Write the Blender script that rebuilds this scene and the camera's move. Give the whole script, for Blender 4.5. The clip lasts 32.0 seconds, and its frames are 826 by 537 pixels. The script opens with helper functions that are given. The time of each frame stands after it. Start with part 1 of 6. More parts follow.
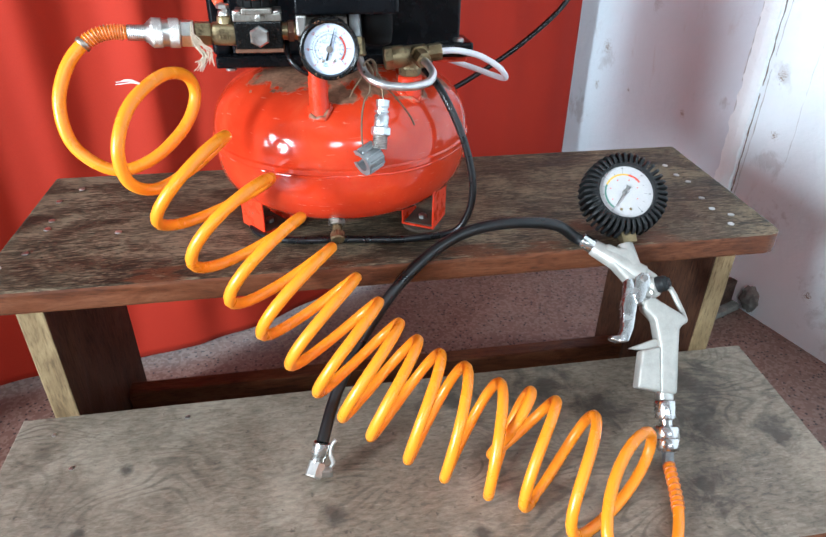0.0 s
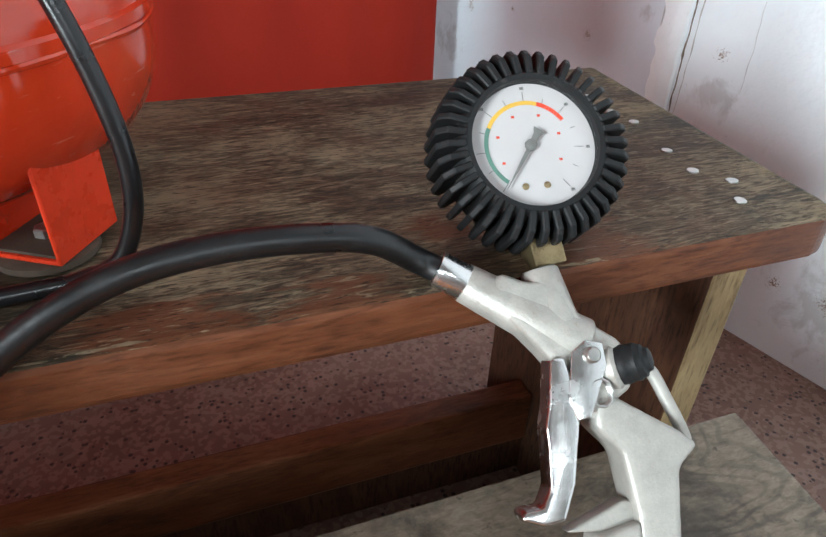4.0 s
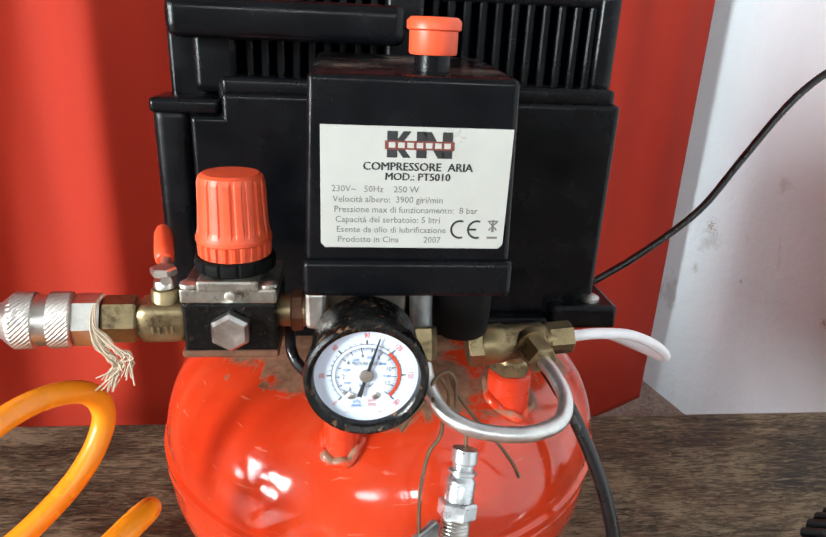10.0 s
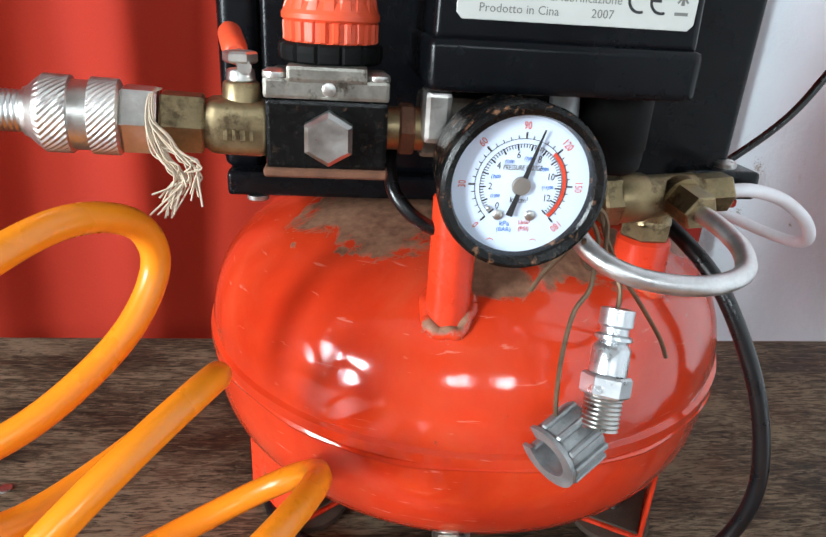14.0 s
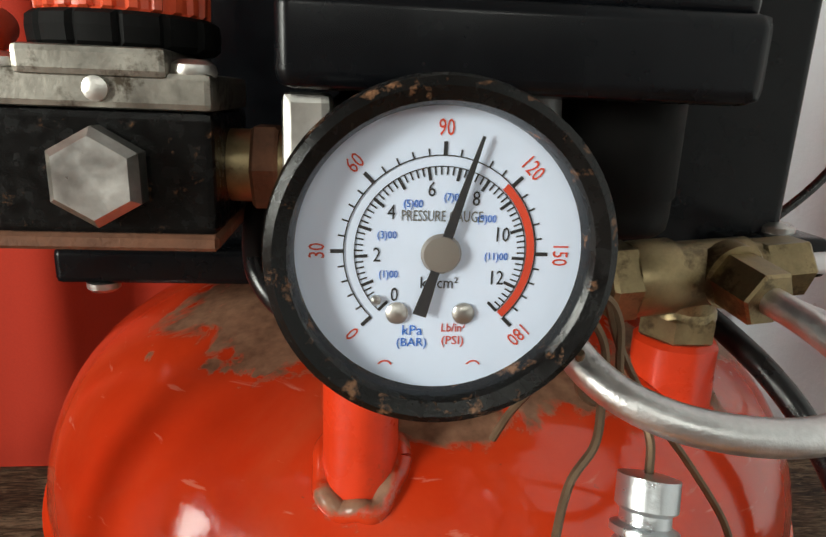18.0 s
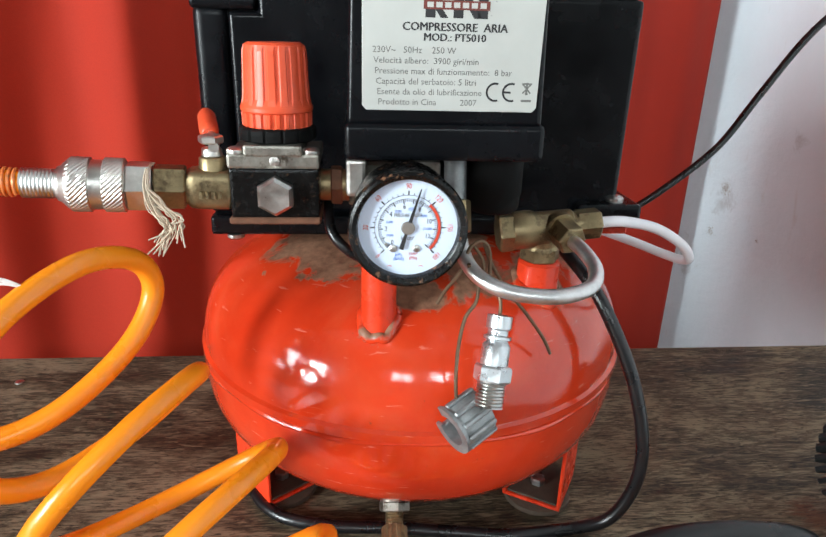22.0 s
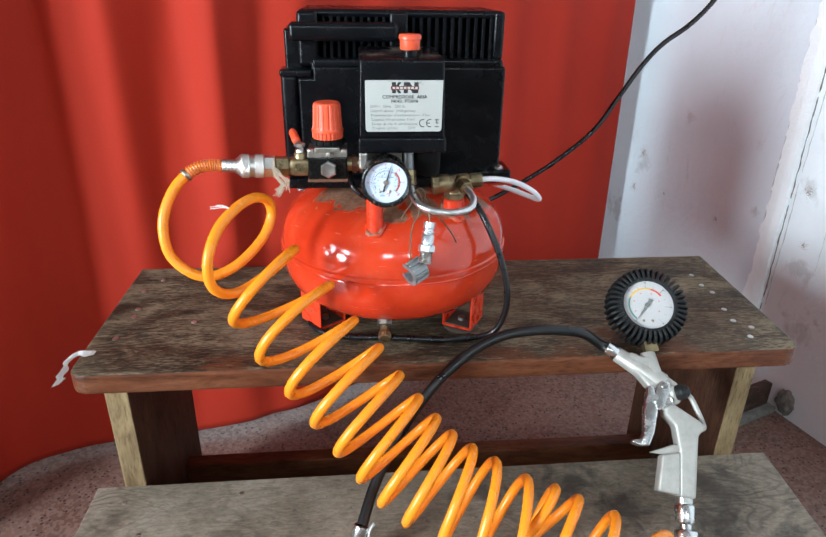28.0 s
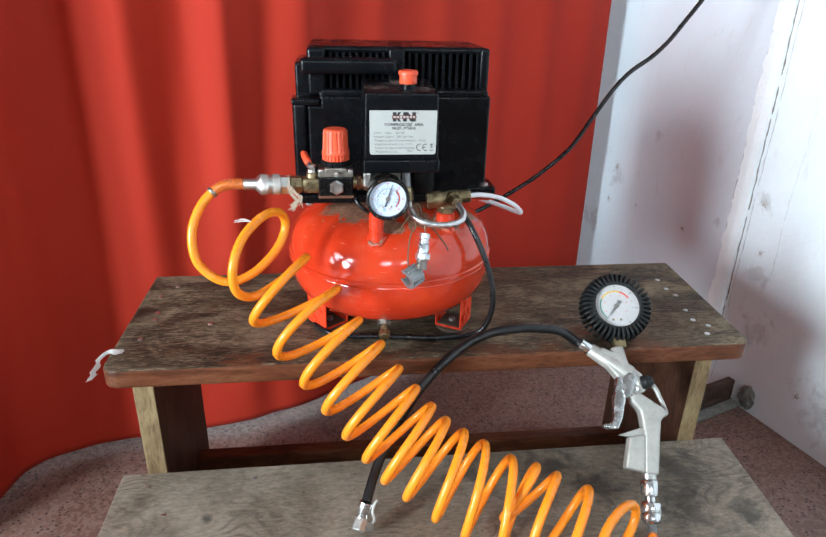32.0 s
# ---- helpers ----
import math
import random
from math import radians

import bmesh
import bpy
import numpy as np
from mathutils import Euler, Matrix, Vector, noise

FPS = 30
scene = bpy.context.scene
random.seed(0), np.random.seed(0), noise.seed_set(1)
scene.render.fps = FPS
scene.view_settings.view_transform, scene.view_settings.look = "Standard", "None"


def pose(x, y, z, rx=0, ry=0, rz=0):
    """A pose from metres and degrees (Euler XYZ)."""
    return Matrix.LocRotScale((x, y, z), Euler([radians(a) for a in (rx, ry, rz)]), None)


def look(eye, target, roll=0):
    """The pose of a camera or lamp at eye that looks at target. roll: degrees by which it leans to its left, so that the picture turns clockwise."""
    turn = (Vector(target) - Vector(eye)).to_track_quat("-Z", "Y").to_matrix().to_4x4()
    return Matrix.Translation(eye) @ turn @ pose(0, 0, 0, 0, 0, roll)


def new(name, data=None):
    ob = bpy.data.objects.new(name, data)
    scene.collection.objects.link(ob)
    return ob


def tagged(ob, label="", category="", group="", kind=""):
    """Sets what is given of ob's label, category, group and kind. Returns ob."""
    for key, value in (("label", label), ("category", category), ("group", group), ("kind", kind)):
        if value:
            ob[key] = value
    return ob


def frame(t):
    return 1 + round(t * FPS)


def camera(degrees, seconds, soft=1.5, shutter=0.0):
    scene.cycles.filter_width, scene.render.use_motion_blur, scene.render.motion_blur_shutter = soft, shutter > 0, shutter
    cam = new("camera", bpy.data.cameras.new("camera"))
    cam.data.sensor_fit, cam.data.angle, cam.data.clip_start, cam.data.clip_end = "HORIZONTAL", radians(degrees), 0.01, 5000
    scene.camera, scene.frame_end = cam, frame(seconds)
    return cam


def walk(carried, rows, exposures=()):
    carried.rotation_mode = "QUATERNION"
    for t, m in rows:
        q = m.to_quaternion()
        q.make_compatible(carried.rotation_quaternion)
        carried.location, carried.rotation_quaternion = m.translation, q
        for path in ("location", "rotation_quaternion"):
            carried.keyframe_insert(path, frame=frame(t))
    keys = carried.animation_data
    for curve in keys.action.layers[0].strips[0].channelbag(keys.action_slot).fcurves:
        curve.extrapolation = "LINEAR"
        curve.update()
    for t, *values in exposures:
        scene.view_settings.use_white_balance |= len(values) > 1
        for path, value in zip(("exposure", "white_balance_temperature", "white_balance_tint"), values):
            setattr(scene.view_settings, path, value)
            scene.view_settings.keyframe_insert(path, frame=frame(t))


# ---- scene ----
cam = camera(66.7, 32.0)
METRES, EYE, TILT, LEAN, TURN = 1.6, 0.609, -26.0, 0.0, 0.0
PATH = [
    (0, (0.004, 0.305, 0.577), (0.307, 1.99, -0.457), 0.8),
    (0.5, (0.028, 0.33, 0.563), (0.306, 2.003, -0.497), 0.6),
    (1, (0.055, 0.369, 0.547), (0.395, 2.063, -0.459), 1.2),
    (1.5, (0.079, 0.409, 0.528), (0.503, 2.098, -0.457), 1.0),
    (2, (0.097, 0.449, 0.513), (0.6, 2.104, -0.492), 1.6),
    (2.5, (0.115, 0.478, 0.506), (0.636, 2.126, -0.501), -1.1),
    (4.5, (0.164, 0.607, 0.43), (0.777, 2.135, -0.704), 3.1),
    (5, (0.149, 0.611, 0.439), (0.687, 2.174, -0.687), 2.0),
    (5.5, (0.125, 0.606, 0.454), (0.587, 2.239, -0.606), 1.4),
    (6, (0.106, 0.601, 0.471), (0.497, 2.266, -0.566), 0.9),
    (6.5, (0.083, 0.591, 0.486), (0.428, 2.308, -0.479), 0.9),
    (7, (0.064, 0.59, 0.497), (0.377, 2.331, -0.436), 2.7),
    (7.5, (0.053, 0.584, 0.512), (0.336, 2.344, -0.396), 3.0),
    (8, (0.043, 0.581, 0.528), (0.299, 2.355, -0.358), 3.0),
    (8.5, (0.035, 0.576, 0.548), (0.269, 2.37, -0.306), 2.7),
    (9, (0.03, 0.572, 0.562), (0.257, 2.392, -0.235), 2.8),
    (9.5, (0.023, 0.569, 0.576), (0.231, 2.409, -0.179), 2.6),
    (10, (0.018, 0.571, 0.588), (0.224, 2.432, -0.113), 2.6),
    (10.5, (0.013, 0.57, 0.601), (0.218, 2.439, -0.082), 2.2),
    (11, (0.007, 0.567, 0.608), (0.196, 2.437, -0.077), 2.1),
    (11.5, (-0.007, 0.568, 0.598), (0.186, 2.425, -0.121), 2.0),
    (12, (-0.021, 0.569, 0.587), (0.171, 2.419, -0.147), 2.6),
    (12.5, (-0.03, 0.571, 0.575), (0.162, 2.413, -0.181), 2.8),
    (13, (-0.039, 0.572, 0.56), (0.123, 2.396, -0.243), 2.9),
    (13.5, (-0.034, 0.583, 0.542), (0.139, 2.406, -0.262), 3.3),
    (14, (-0.017, 0.606, 0.523), (0.191, 2.434, -0.262), 3.5),
    (15, (0.005, 0.659, 0.506), (0.206, 2.519, -0.2), 2.5),
    (17.5, (0.015, 0.693, 0.498), (0.22, 2.609, -0.036), 2.0),
    (18, (0.014, 0.679, 0.501), (0.205, 2.598, -0.027), 2.3),
    (18.5, (0.007, 0.652, 0.518), (0.215, 2.535, -0.123), 1.1),
    (19, (0.006, 0.633, 0.522), (0.205, 2.514, -0.128), 1.5),
    (19.5, (0.007, 0.621, 0.524), (0.211, 2.498, -0.135), 1.9),
    (20, (0.006, 0.604, 0.527), (0.205, 2.47, -0.166), 2.0),
    (20.5, (0.006, 0.594, 0.529), (0.215, 2.457, -0.168), 2.0),
    (21, (0.006, 0.577, 0.536), (0.208, 2.438, -0.168), 1.7),
    (21.5, (0.006, 0.563, 0.54), (0.192, 2.423, -0.171), 1.6),
    (22, (0.007, 0.547, 0.547), (0.184, 2.405, -0.171), 1.7),
    (22.5, (0.004, 0.525, 0.557), (0.165, 2.386, -0.158), 1.7),
    (23, (0.007, 0.502, 0.561), (0.172, 2.358, -0.165), 1.4),
    (23.5, (0.009, 0.481, 0.569), (0.179, 2.334, -0.163), 1.3),
    (24, (0.009, 0.456, 0.577), (0.168, 2.305, -0.168), 1.7),
    (24.5, (0.005, 0.438, 0.586), (0.156, 2.287, -0.161), 1.8),
    (26.5, (0.01, 0.371, 0.598), (0.123, 2.228, -0.135), 1.0),
    (27, (0.003, 0.338, 0.602), (0.148, 2.179, -0.164), 1.2),
    (27.5, (0.0, 0.302, 0.611), (0.162, 2.118, -0.212), 2.0),
    (28, (-0.001, 0.26, 0.63), (0.177, 2.073, -0.197), 0.9),
    (28.5, (-0.009, 0.231, 0.641), (0.193, 2.018, -0.234), 1.8),
    (29, (-0.013, 0.196, 0.65), (0.236, 1.977, -0.225), 1.1),
    (29.5, (-0.019, 0.165, 0.66), (0.225, 1.942, -0.224), 0.1),
    (30, (-0.027, 0.153, 0.667), (0.246, 1.918, -0.234), 1.6),
    (30.5, (-0.03, 0.144, 0.659), (0.251, 1.881, -0.291), 1.6),
    (31, (-0.029, 0.146, 0.65), (0.254, 1.838, -0.378), 1.8),
    (31.5, (-0.026, 0.164, 0.653), (0.238, 1.941, -0.226), 1.8),
    (32, (-0.023, 0.193, 0.657), (0.213, 2.012, -0.142), 1.4),
]
walk(cam, [(t, look(eye, target, roll)) for t, eye, target, roll in PATH],
     [(0, -0.25, 5850, 5), (2.5, -0.38, 5850, 5), (4.5, -0.5, 6500, 7), (6, -0.38, 6600, 7), (9, -0.4, 6700, 7), (12, -0.45, 6600, 7), (15, -0.8, 6250, 7), (17.5, -1.4, 7400, 7), (18, -1.3, 7500, 7), (20, -0.75, 6800, 7), (22, -0.65, 6500, 6), (24, -0.6, 6050, 5), (27, -0.56, 6050, 5), (32, -0.54, 6050, 5)])

# ---- world and light ----
world = bpy.data.worlds.new("sky")
scene.world = world
world.use_nodes = True
_wn = world.node_tree
_bg = _wn.nodes["Background"]
_sky = _wn.nodes.new("ShaderNodeTexSky")
_sky.sky_type = "NISHITA"
_sky.sun_disc = False
_sky.sun_elevation = radians(50)
_sky.sun_rotation = radians(250)
_wn.links.new(_sky.outputs[0], _bg.inputs[0])
_bg.inputs[1].default_value = 0.12


def area(name, eye, target, sx, sy, power, colour):
    li = bpy.data.lights.new(name, "AREA")
    li.shape, li.size, li.size_y, li.energy, li.color = "RECTANGLE", sx, sy, power, colour
    ob = new(name, li)
    ob.matrix_world = look(eye, target)
    return ob


area("doorway_light_left", (-1.93, -0.58, 0.86), (0.55, 0.95, 0.38), 0.50, 0.95, 140.0, (0.88, 0.955, 1.0))
area("doorway_light_left", (-1.93, 0.06, 0.92), (0.2, 0.80, 0.36), 0.30, 0.80, 22.0, (0.88, 0.955, 1.0))
area("window_light_rear", (-0.52, -1.93, 1.55), (0.05, 0.8, 0.3), 0.16, 0.36, 8.0, (0.88, 0.955, 1.0))
area("window_light_rear", (-0.27, -1.93, 1.55), (0.05, 0.8, 0.3), 0.16, 0.36, 8.0, (0.88, 0.955, 1.0))
area("window_light_rear", (0.55, -1.93, 1.55), (0.1, 0.8, 0.3), 0.30, 0.40, 14.0, (0.88, 0.955, 1.0))
area("doorway_light", (-0.1, 2.25, 0.9), (0.0, 1.2, 0.35), 1.2, 1.6, 16.0, (0.88, 0.96, 1.0))


# ---- materials ----
def material(name, rough=0.5, metal=0.0):
    m = bpy.data.materials.new(name)
    m.use_nodes = True
    b = m.node_tree.nodes["Principled BSDF"]
    b.inputs["Roughness"].default_value = rough
    b.inputs["Metallic"].default_value = metal
    return m, m.node_tree, b


def coords(nt, scale=(1, 1, 1)):
    tc = nt.nodes.new("ShaderNodeNewGeometry")
    mp = nt.nodes.new("ShaderNodeMapping")
    mp.inputs["Scale"].default_value = scale
    nt.links.new(tc.outputs["Position"], mp.inputs["Vector"])
    return mp.outputs["Vector"]


def noise_tex(nt, vec, scale, detail=4.0, rough=0.6, distort=0.0):
    n = nt.nodes.new("ShaderNodeTexNoise")
    n.inputs["Scale"].default_value = scale
    n.inputs["Detail"].default_value = detail
    n.inputs["Roughness"].default_value = rough
    n.inputs["Distortion"].default_value = distort
    nt.links.new(vec, n.inputs["Vector"])
    return n.outputs["Fac"]


def ramp(nt, fac, stops):
    r = nt.nodes.new("ShaderNodeValToRGB")
    e = r.color_ramp.elements
    while len(e) < len(stops):
        e.new(0.5)
    for k, (p, c) in enumerate(stops):
        e[k].position = p
        e[k].color = (*c, 1) if len(c) == 3 else c
    nt.links.new(fac, r.inputs[0])
    return r.outputs[0]


def mix(nt, fac, a, b, mode="MIX"):
    n = nt.nodes.new("ShaderNodeMix")
    n.data_type, n.blend_type = "RGBA", mode
    for sock, v in ((0, fac), (6, a), (7, b)):
        if isinstance(v, bpy.types.NodeSocket):
            nt.links.new(v, n.inputs[sock])
        elif isinstance(v, (int, float)):
            n.inputs[sock].default_value = v
        else:
            n.inputs[sock].default_value = (*v, 1)
    return n.outputs[2]


def bump(nt, b, height, strength=0.3, dist=0.001):
    n = nt.nodes.new("ShaderNodeBump")
    n.inputs["Strength"].default_value = strength
    n.inputs["Distance"].default_value = dist
    nt.links.new(height, n.inputs["Height"])
    nt.links.new(n.outputs[0], b.inputs["Normal"])


def grey(v):
    return (v, v, v)


def plain(name, colour, rough=0.45, metal=0.0, vary=0.18, scale=60.0, bumpy=0.15, dirt=None, dirt_at=0.62, spec=0.5):
    """Colour with grain at two scales, and patches of dirt where asked."""
    m, nt, b = material(name, rough, metal)
    v = coords(nt)
    f1 = noise_tex(nt, v, scale, 5)
    f2 = noise_tex(nt, v, scale * 7, 3)
    lo = tuple(c * (1 - vary) for c in colour)
    hi = tuple(min(1, c * (1 + vary)) for c in colour)
    col = mix(nt, 0.25, ramp(nt, f1, [(0.3, lo), (0.7, hi)]), ramp(nt, f2, [(0.3, lo), (0.7, hi)]))
    if dirt:
        f3 = noise_tex(nt, v, scale * 0.8, 6, 0.7)
        col = mix(nt, ramp(nt, f3, [(dirt_at - 0.05, grey(0)), (dirt_at + 0.05, grey(1))]), col, dirt)
    nt.links.new(col, b.inputs["Base Color"])
    rr = ramp(nt, f1, [(0.3, grey(max(0, rough - 0.08))), (0.7, grey(min(1, rough + 0.12)))])
    nt.links.new(rr, b.inputs["Roughness"])
    b.inputs["Specular IOR Level"].default_value = spec
    if bumpy:
        bump(nt, b, f2, bumpy, 0.0004)
    return m


def patches(nt, places, scale, lo=0.5, hi=0.62, stretch=(1, 1, 1)):
    """Ragged stains round given places (x, y, z, reach)."""
    geo = nt.nodes.new("ShaderNodeNewGeometry")
    acc = None
    for x, y, z, r in places:
        d = nt.nodes.new("ShaderNodeVectorMath")
        d.operation = "DISTANCE"
        nt.links.new(geo.outputs["Position"], d.inputs[0])
        d.inputs[1].default_value = (x, y, z)
        k = nt.nodes.new("ShaderNodeMapRange")
        k.inputs["From Min"].default_value = 0.0
        k.inputs["From Max"].default_value = r
        k.inputs["To Min"].default_value = 0.30
        k.inputs["To Max"].default_value = -0.30
        nt.links.new(d.outputs["Value"], k.inputs["Value"])
        if acc is None:
            acc = k.outputs["Result"]
        else:
            mx = nt.nodes.new("ShaderNodeMath")
            mx.operation = "MAXIMUM"
            nt.links.new(acc, mx.inputs[0])
            nt.links.new(k.outputs["Result"], mx.inputs[1])
            acc = mx.outputs[0]
    ad = nt.nodes.new("ShaderNodeMath")
    nt.links.new(acc, ad.inputs[0])
    nt.links.new(noise_tex(nt, coords(nt, stretch), scale, 6, 0.65, 0.4), ad.inputs[1])
    return ramp(nt, ad.outputs[0], [(lo, grey(0)), (hi, grey(1))])


def burl_mat(name, dark, mid, light, stain, rough=0.66):
    """Grey worn veneer: short broken grain, burl rings in places, dark stains, some light and shade painted in."""
    m, nt, b = material(name, rough)
    v = coords(nt)
    blot = noise_tex(nt, v, 11.0, 6, 0.65, 0.5)
    fine = noise_tex(nt, coords(nt, (120, 300, 220)), 1.0, 5, 0.68, 0.5)
    field = noise_tex(nt, coords(nt, (6, 12, 9)), 1.0, 2, 0.4, 0.5)
    mul = nt.nodes.new("ShaderNodeMath")
    mul.operation = "MULTIPLY"
    mul.inputs[1].default_value = 170.0
    nt.links.new(field, mul.inputs[0])
    sn = nt.nodes.new("ShaderNodeMath")
    sn.operation = "SINE"
    nt.links.new(mul.outputs[0], sn.inputs[0])
    ring = ramp(nt, sn.outputs[0], [(0.25, grey(0)), (0.95, grey(0.55))])
    place = ramp(nt, noise_tex(nt, v, 7.0, 3), [(0.46, grey(0)), (0.60, grey(1))])
    col = ramp(nt, blot, [(0.28, tuple(0.5 * (p + q) for p, q in zip(dark, mid))), (0.47, mid), (0.66, light)])
    col = mix(nt, 0.45, col, ramp(nt, fine, [(0.34, tuple(0.7 * c for c in dark)), (0.46, mid), (0.66, light)]))
    scr = noise_tex(nt, coords(nt, (55, 500, 60)), 1.0, 3, 0.5, 0.2)
    col = mix(nt, ramp(nt, scr, [(0.66, grey(0)), (0.72, grey(0.5))]), col, light)
    pit = noise_tex(nt, v, 130.0, 3, 0.6)
    col = mix(nt, ramp(nt, pit, [(0.66, grey(0)), (0.72, grey(0.7))]), col, dark)
    col = mix(nt, mix(nt, 1.0, ring, place, "MULTIPLY"), col, dark)
    spot = noise_tex(nt, coords(nt, (1, 1.6, 1)), 8.0, 6, 0.6, 0.7)
    col = mix(nt, ramp(nt, spot, [(0.58, grey(0)), (0.70, grey(0.35))]), col, stain)
    # pale wear that also paints the left end as lit from the left
    pale = patches(nt, ((-0.22, 0.57, 0.17, 0.15), (-0.12, 0.60, 0.17, 0.15), (-0.02, 0.56, 0.17, 0.12), (-0.18, 0.70, 0.17, 0.12), (0.09, 0.55, 0.17, 0.09)), 14.0, 0.52, 0.80)
    col = mix(nt, mix(nt, 0.6, grey(0), pale), col, mix(nt, fine, mid, tuple(min(1, c * 1.35) for c in light)))
    # dark stains; the back and right ones also paint shade below the upper bench
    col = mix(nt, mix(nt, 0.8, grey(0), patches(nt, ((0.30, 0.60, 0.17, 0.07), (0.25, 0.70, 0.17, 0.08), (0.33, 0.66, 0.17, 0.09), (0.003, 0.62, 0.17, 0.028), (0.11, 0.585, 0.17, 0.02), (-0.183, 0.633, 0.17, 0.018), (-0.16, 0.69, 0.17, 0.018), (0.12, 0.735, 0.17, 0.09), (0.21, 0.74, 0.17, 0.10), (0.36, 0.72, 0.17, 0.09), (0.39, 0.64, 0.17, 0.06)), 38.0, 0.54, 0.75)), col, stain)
    nt.links.new(col, b.inputs["Base Color"])
    nt.links.new(ramp(nt, blot, [(0.3, grey(rough - 0.14)), (0.7, grey(min(1, rough + 0.15)))]), b.inputs["Roughness"])
    bump(nt, b, mix(nt, 0.3, fine, ring), 0.4, 0.0008)
    return m


def plank_mat(name, dark, mid, light, tint, rough=0.6):
    """Weathered open-grained board: pale broken dashes over dark brown, some reddish patches."""
    m, nt, b = material(name, rough)
    v = coords(nt)
    dash = noise_tex(nt, coords(nt, (52, 330, 300)), 1.0, 6, 0.68, 1.6)
    pore = noise_tex(nt, coords(nt, (150, 900, 600)), 1.0, 3, 0.6, 0.3)
    blot = noise_tex(nt, coords(nt, (10, 22, 10)), 1.0, 6, 0.65, 0.6)
    wear = noise_tex(nt, coords(nt, (5, 9, 9)), 1.0, 5, 0.6, 0.4)
    sumn = nt.nodes.new("ShaderNodeMath")
    sumn.operation = "MULTIPLY_ADD"
    nt.links.new(blot, sumn.inputs[0])
    sumn.inputs[1].default_value = 1.0
    nt.links.new(dash, sumn.inputs[2])
    half = nt.nodes.new("ShaderNodeMath")
    half.operation = "MULTIPLY"
    half.inputs[1].default_value = 0.5
    nt.links.new(sumn.outputs[0], half.inputs[0])
    col = ramp(nt, half.outputs[0], [(0.43, dark), (0.50, mid), (0.585, light)])
    col = mix(nt, ramp(nt, wear, [(0.50, grey(0)), (0.70, grey(0.6))]), col, mix(nt, dash, dark, tint))
    bare = patches(nt, ((-0.12, 0.752, 0.31, 0.05), (0.02, 0.750, 0.31, 0.045), (0.14, 0.752, 0.31, 0.06), (0.20, 0.752, 0.31, 0.05), (0.31, 0.752, 0.31, 0.06), (0.25, 0.79, 0.31, 0.03)), 1.0, 0.50, 0.64, (26, 110, 26))
    col = mix(nt, mix(nt, 0.85, grey(0), bare), col, mix(nt, dash, tuple(c * 0.6 for c in tint), tint))
    fleck = noise_tex(nt, coords(nt, (60, 420, 300)), 1.0, 4, 0.6, 1.2)
    col = mix(nt, ramp(nt, fleck, [(0.585, grey(0)), (0.64, grey(0.65))]), col, light)
    col = mix(nt, ramp(nt, pore, [(0.34, grey(0.8)), (0.44, grey(0))]), col, tuple(c * 0.4 for c in dark))
    nt.links.new(col, b.inputs["Base Color"])
    b.inputs["Specular IOR Level"].default_value = 0.3
    nt.links.new(ramp(nt, blot, [(0.3, grey(rough - 0.14)), (0.7, grey(min(1, rough + 0.15)))]), b.inputs["Roughness"])
    bump(nt, b, mix(nt, 0.5, dash, pore), 0.5, 0.001)
    return m


def wood_mat(name, dark, mid, light, along=0, worn=0.5, rough=0.6, streak=1.0):
    """Weathered board: long grain along one axis, worn lighter streaks, dark pores."""
    m, nt, b = material(name, rough)
    s = [60.0, 60.0, 60.0]
    s[along] = 16.0
    v = coords(nt, tuple(s))
    f1 = noise_tex(nt, v, 1.0, 6, 0.65, 0.6)
    s2 = [520.0, 520.0, 520.0]
    s2[along] = 75.0
    f2 = noise_tex(nt, coords(nt, tuple(s2)), 1.0, 3, 0.6)
    f3 = noise_tex(nt, coords(nt), 9.0, 5, 0.6, 0.4)
    col = ramp(nt, f1, [(0.30, dark), (0.50, mid), (0.72, light)])
    col = mix(nt, ramp(nt, f3, [(0.42, grey(0)), (0.62, grey(worn))]), col, ramp(nt, f2, [(0.38, dark), (0.60, light)]))
    col = mix(nt, ramp(nt, f2, [(0.34, grey(0.75 * streak)), (0.46, grey(0))]), col, tuple(c * 0.45 for c in dark))
    nt.links.new(col, b.inputs["Base Color"])
    nt.links.new(ramp(nt, f3, [(0.3, grey(rough - 0.12)), (0.7, grey(min(1, rough + 0.15)))]), b.inputs["Roughness"])
    b.inputs["Specular IOR Level"].default_value = 0.25
    bump(nt, b, mix(nt, 0.5, f1, f2), 0.45, 0.0012)
    return m


M_top = plank_mat("bench_top_wood", (0.021, 0.016, 0.010), (0.088, 0.066, 0.040), (0.245, 0.195, 0.125), (0.145, 0.050, 0.020), 0.66)
M_low = burl_mat("low_bench_wood", (0.062, 0.049, 0.036), (0.182, 0.145, 0.105), (0.36, 0.30, 0.23), (0.040, 0.033, 0.027))
M_edge = wood_mat("bench_edge_wood", (0.038, 0.012, 0.006), (0.105, 0.033, 0.013), (0.18, 0.068, 0.032), 0, 0.3, 0.45, 0.4)
M_leg = wood_mat("leg_wood", (0.028, 0.012, 0.007), (0.060, 0.026, 0.014), (0.10, 0.046, 0.025), 2, 0.4, 0.6)
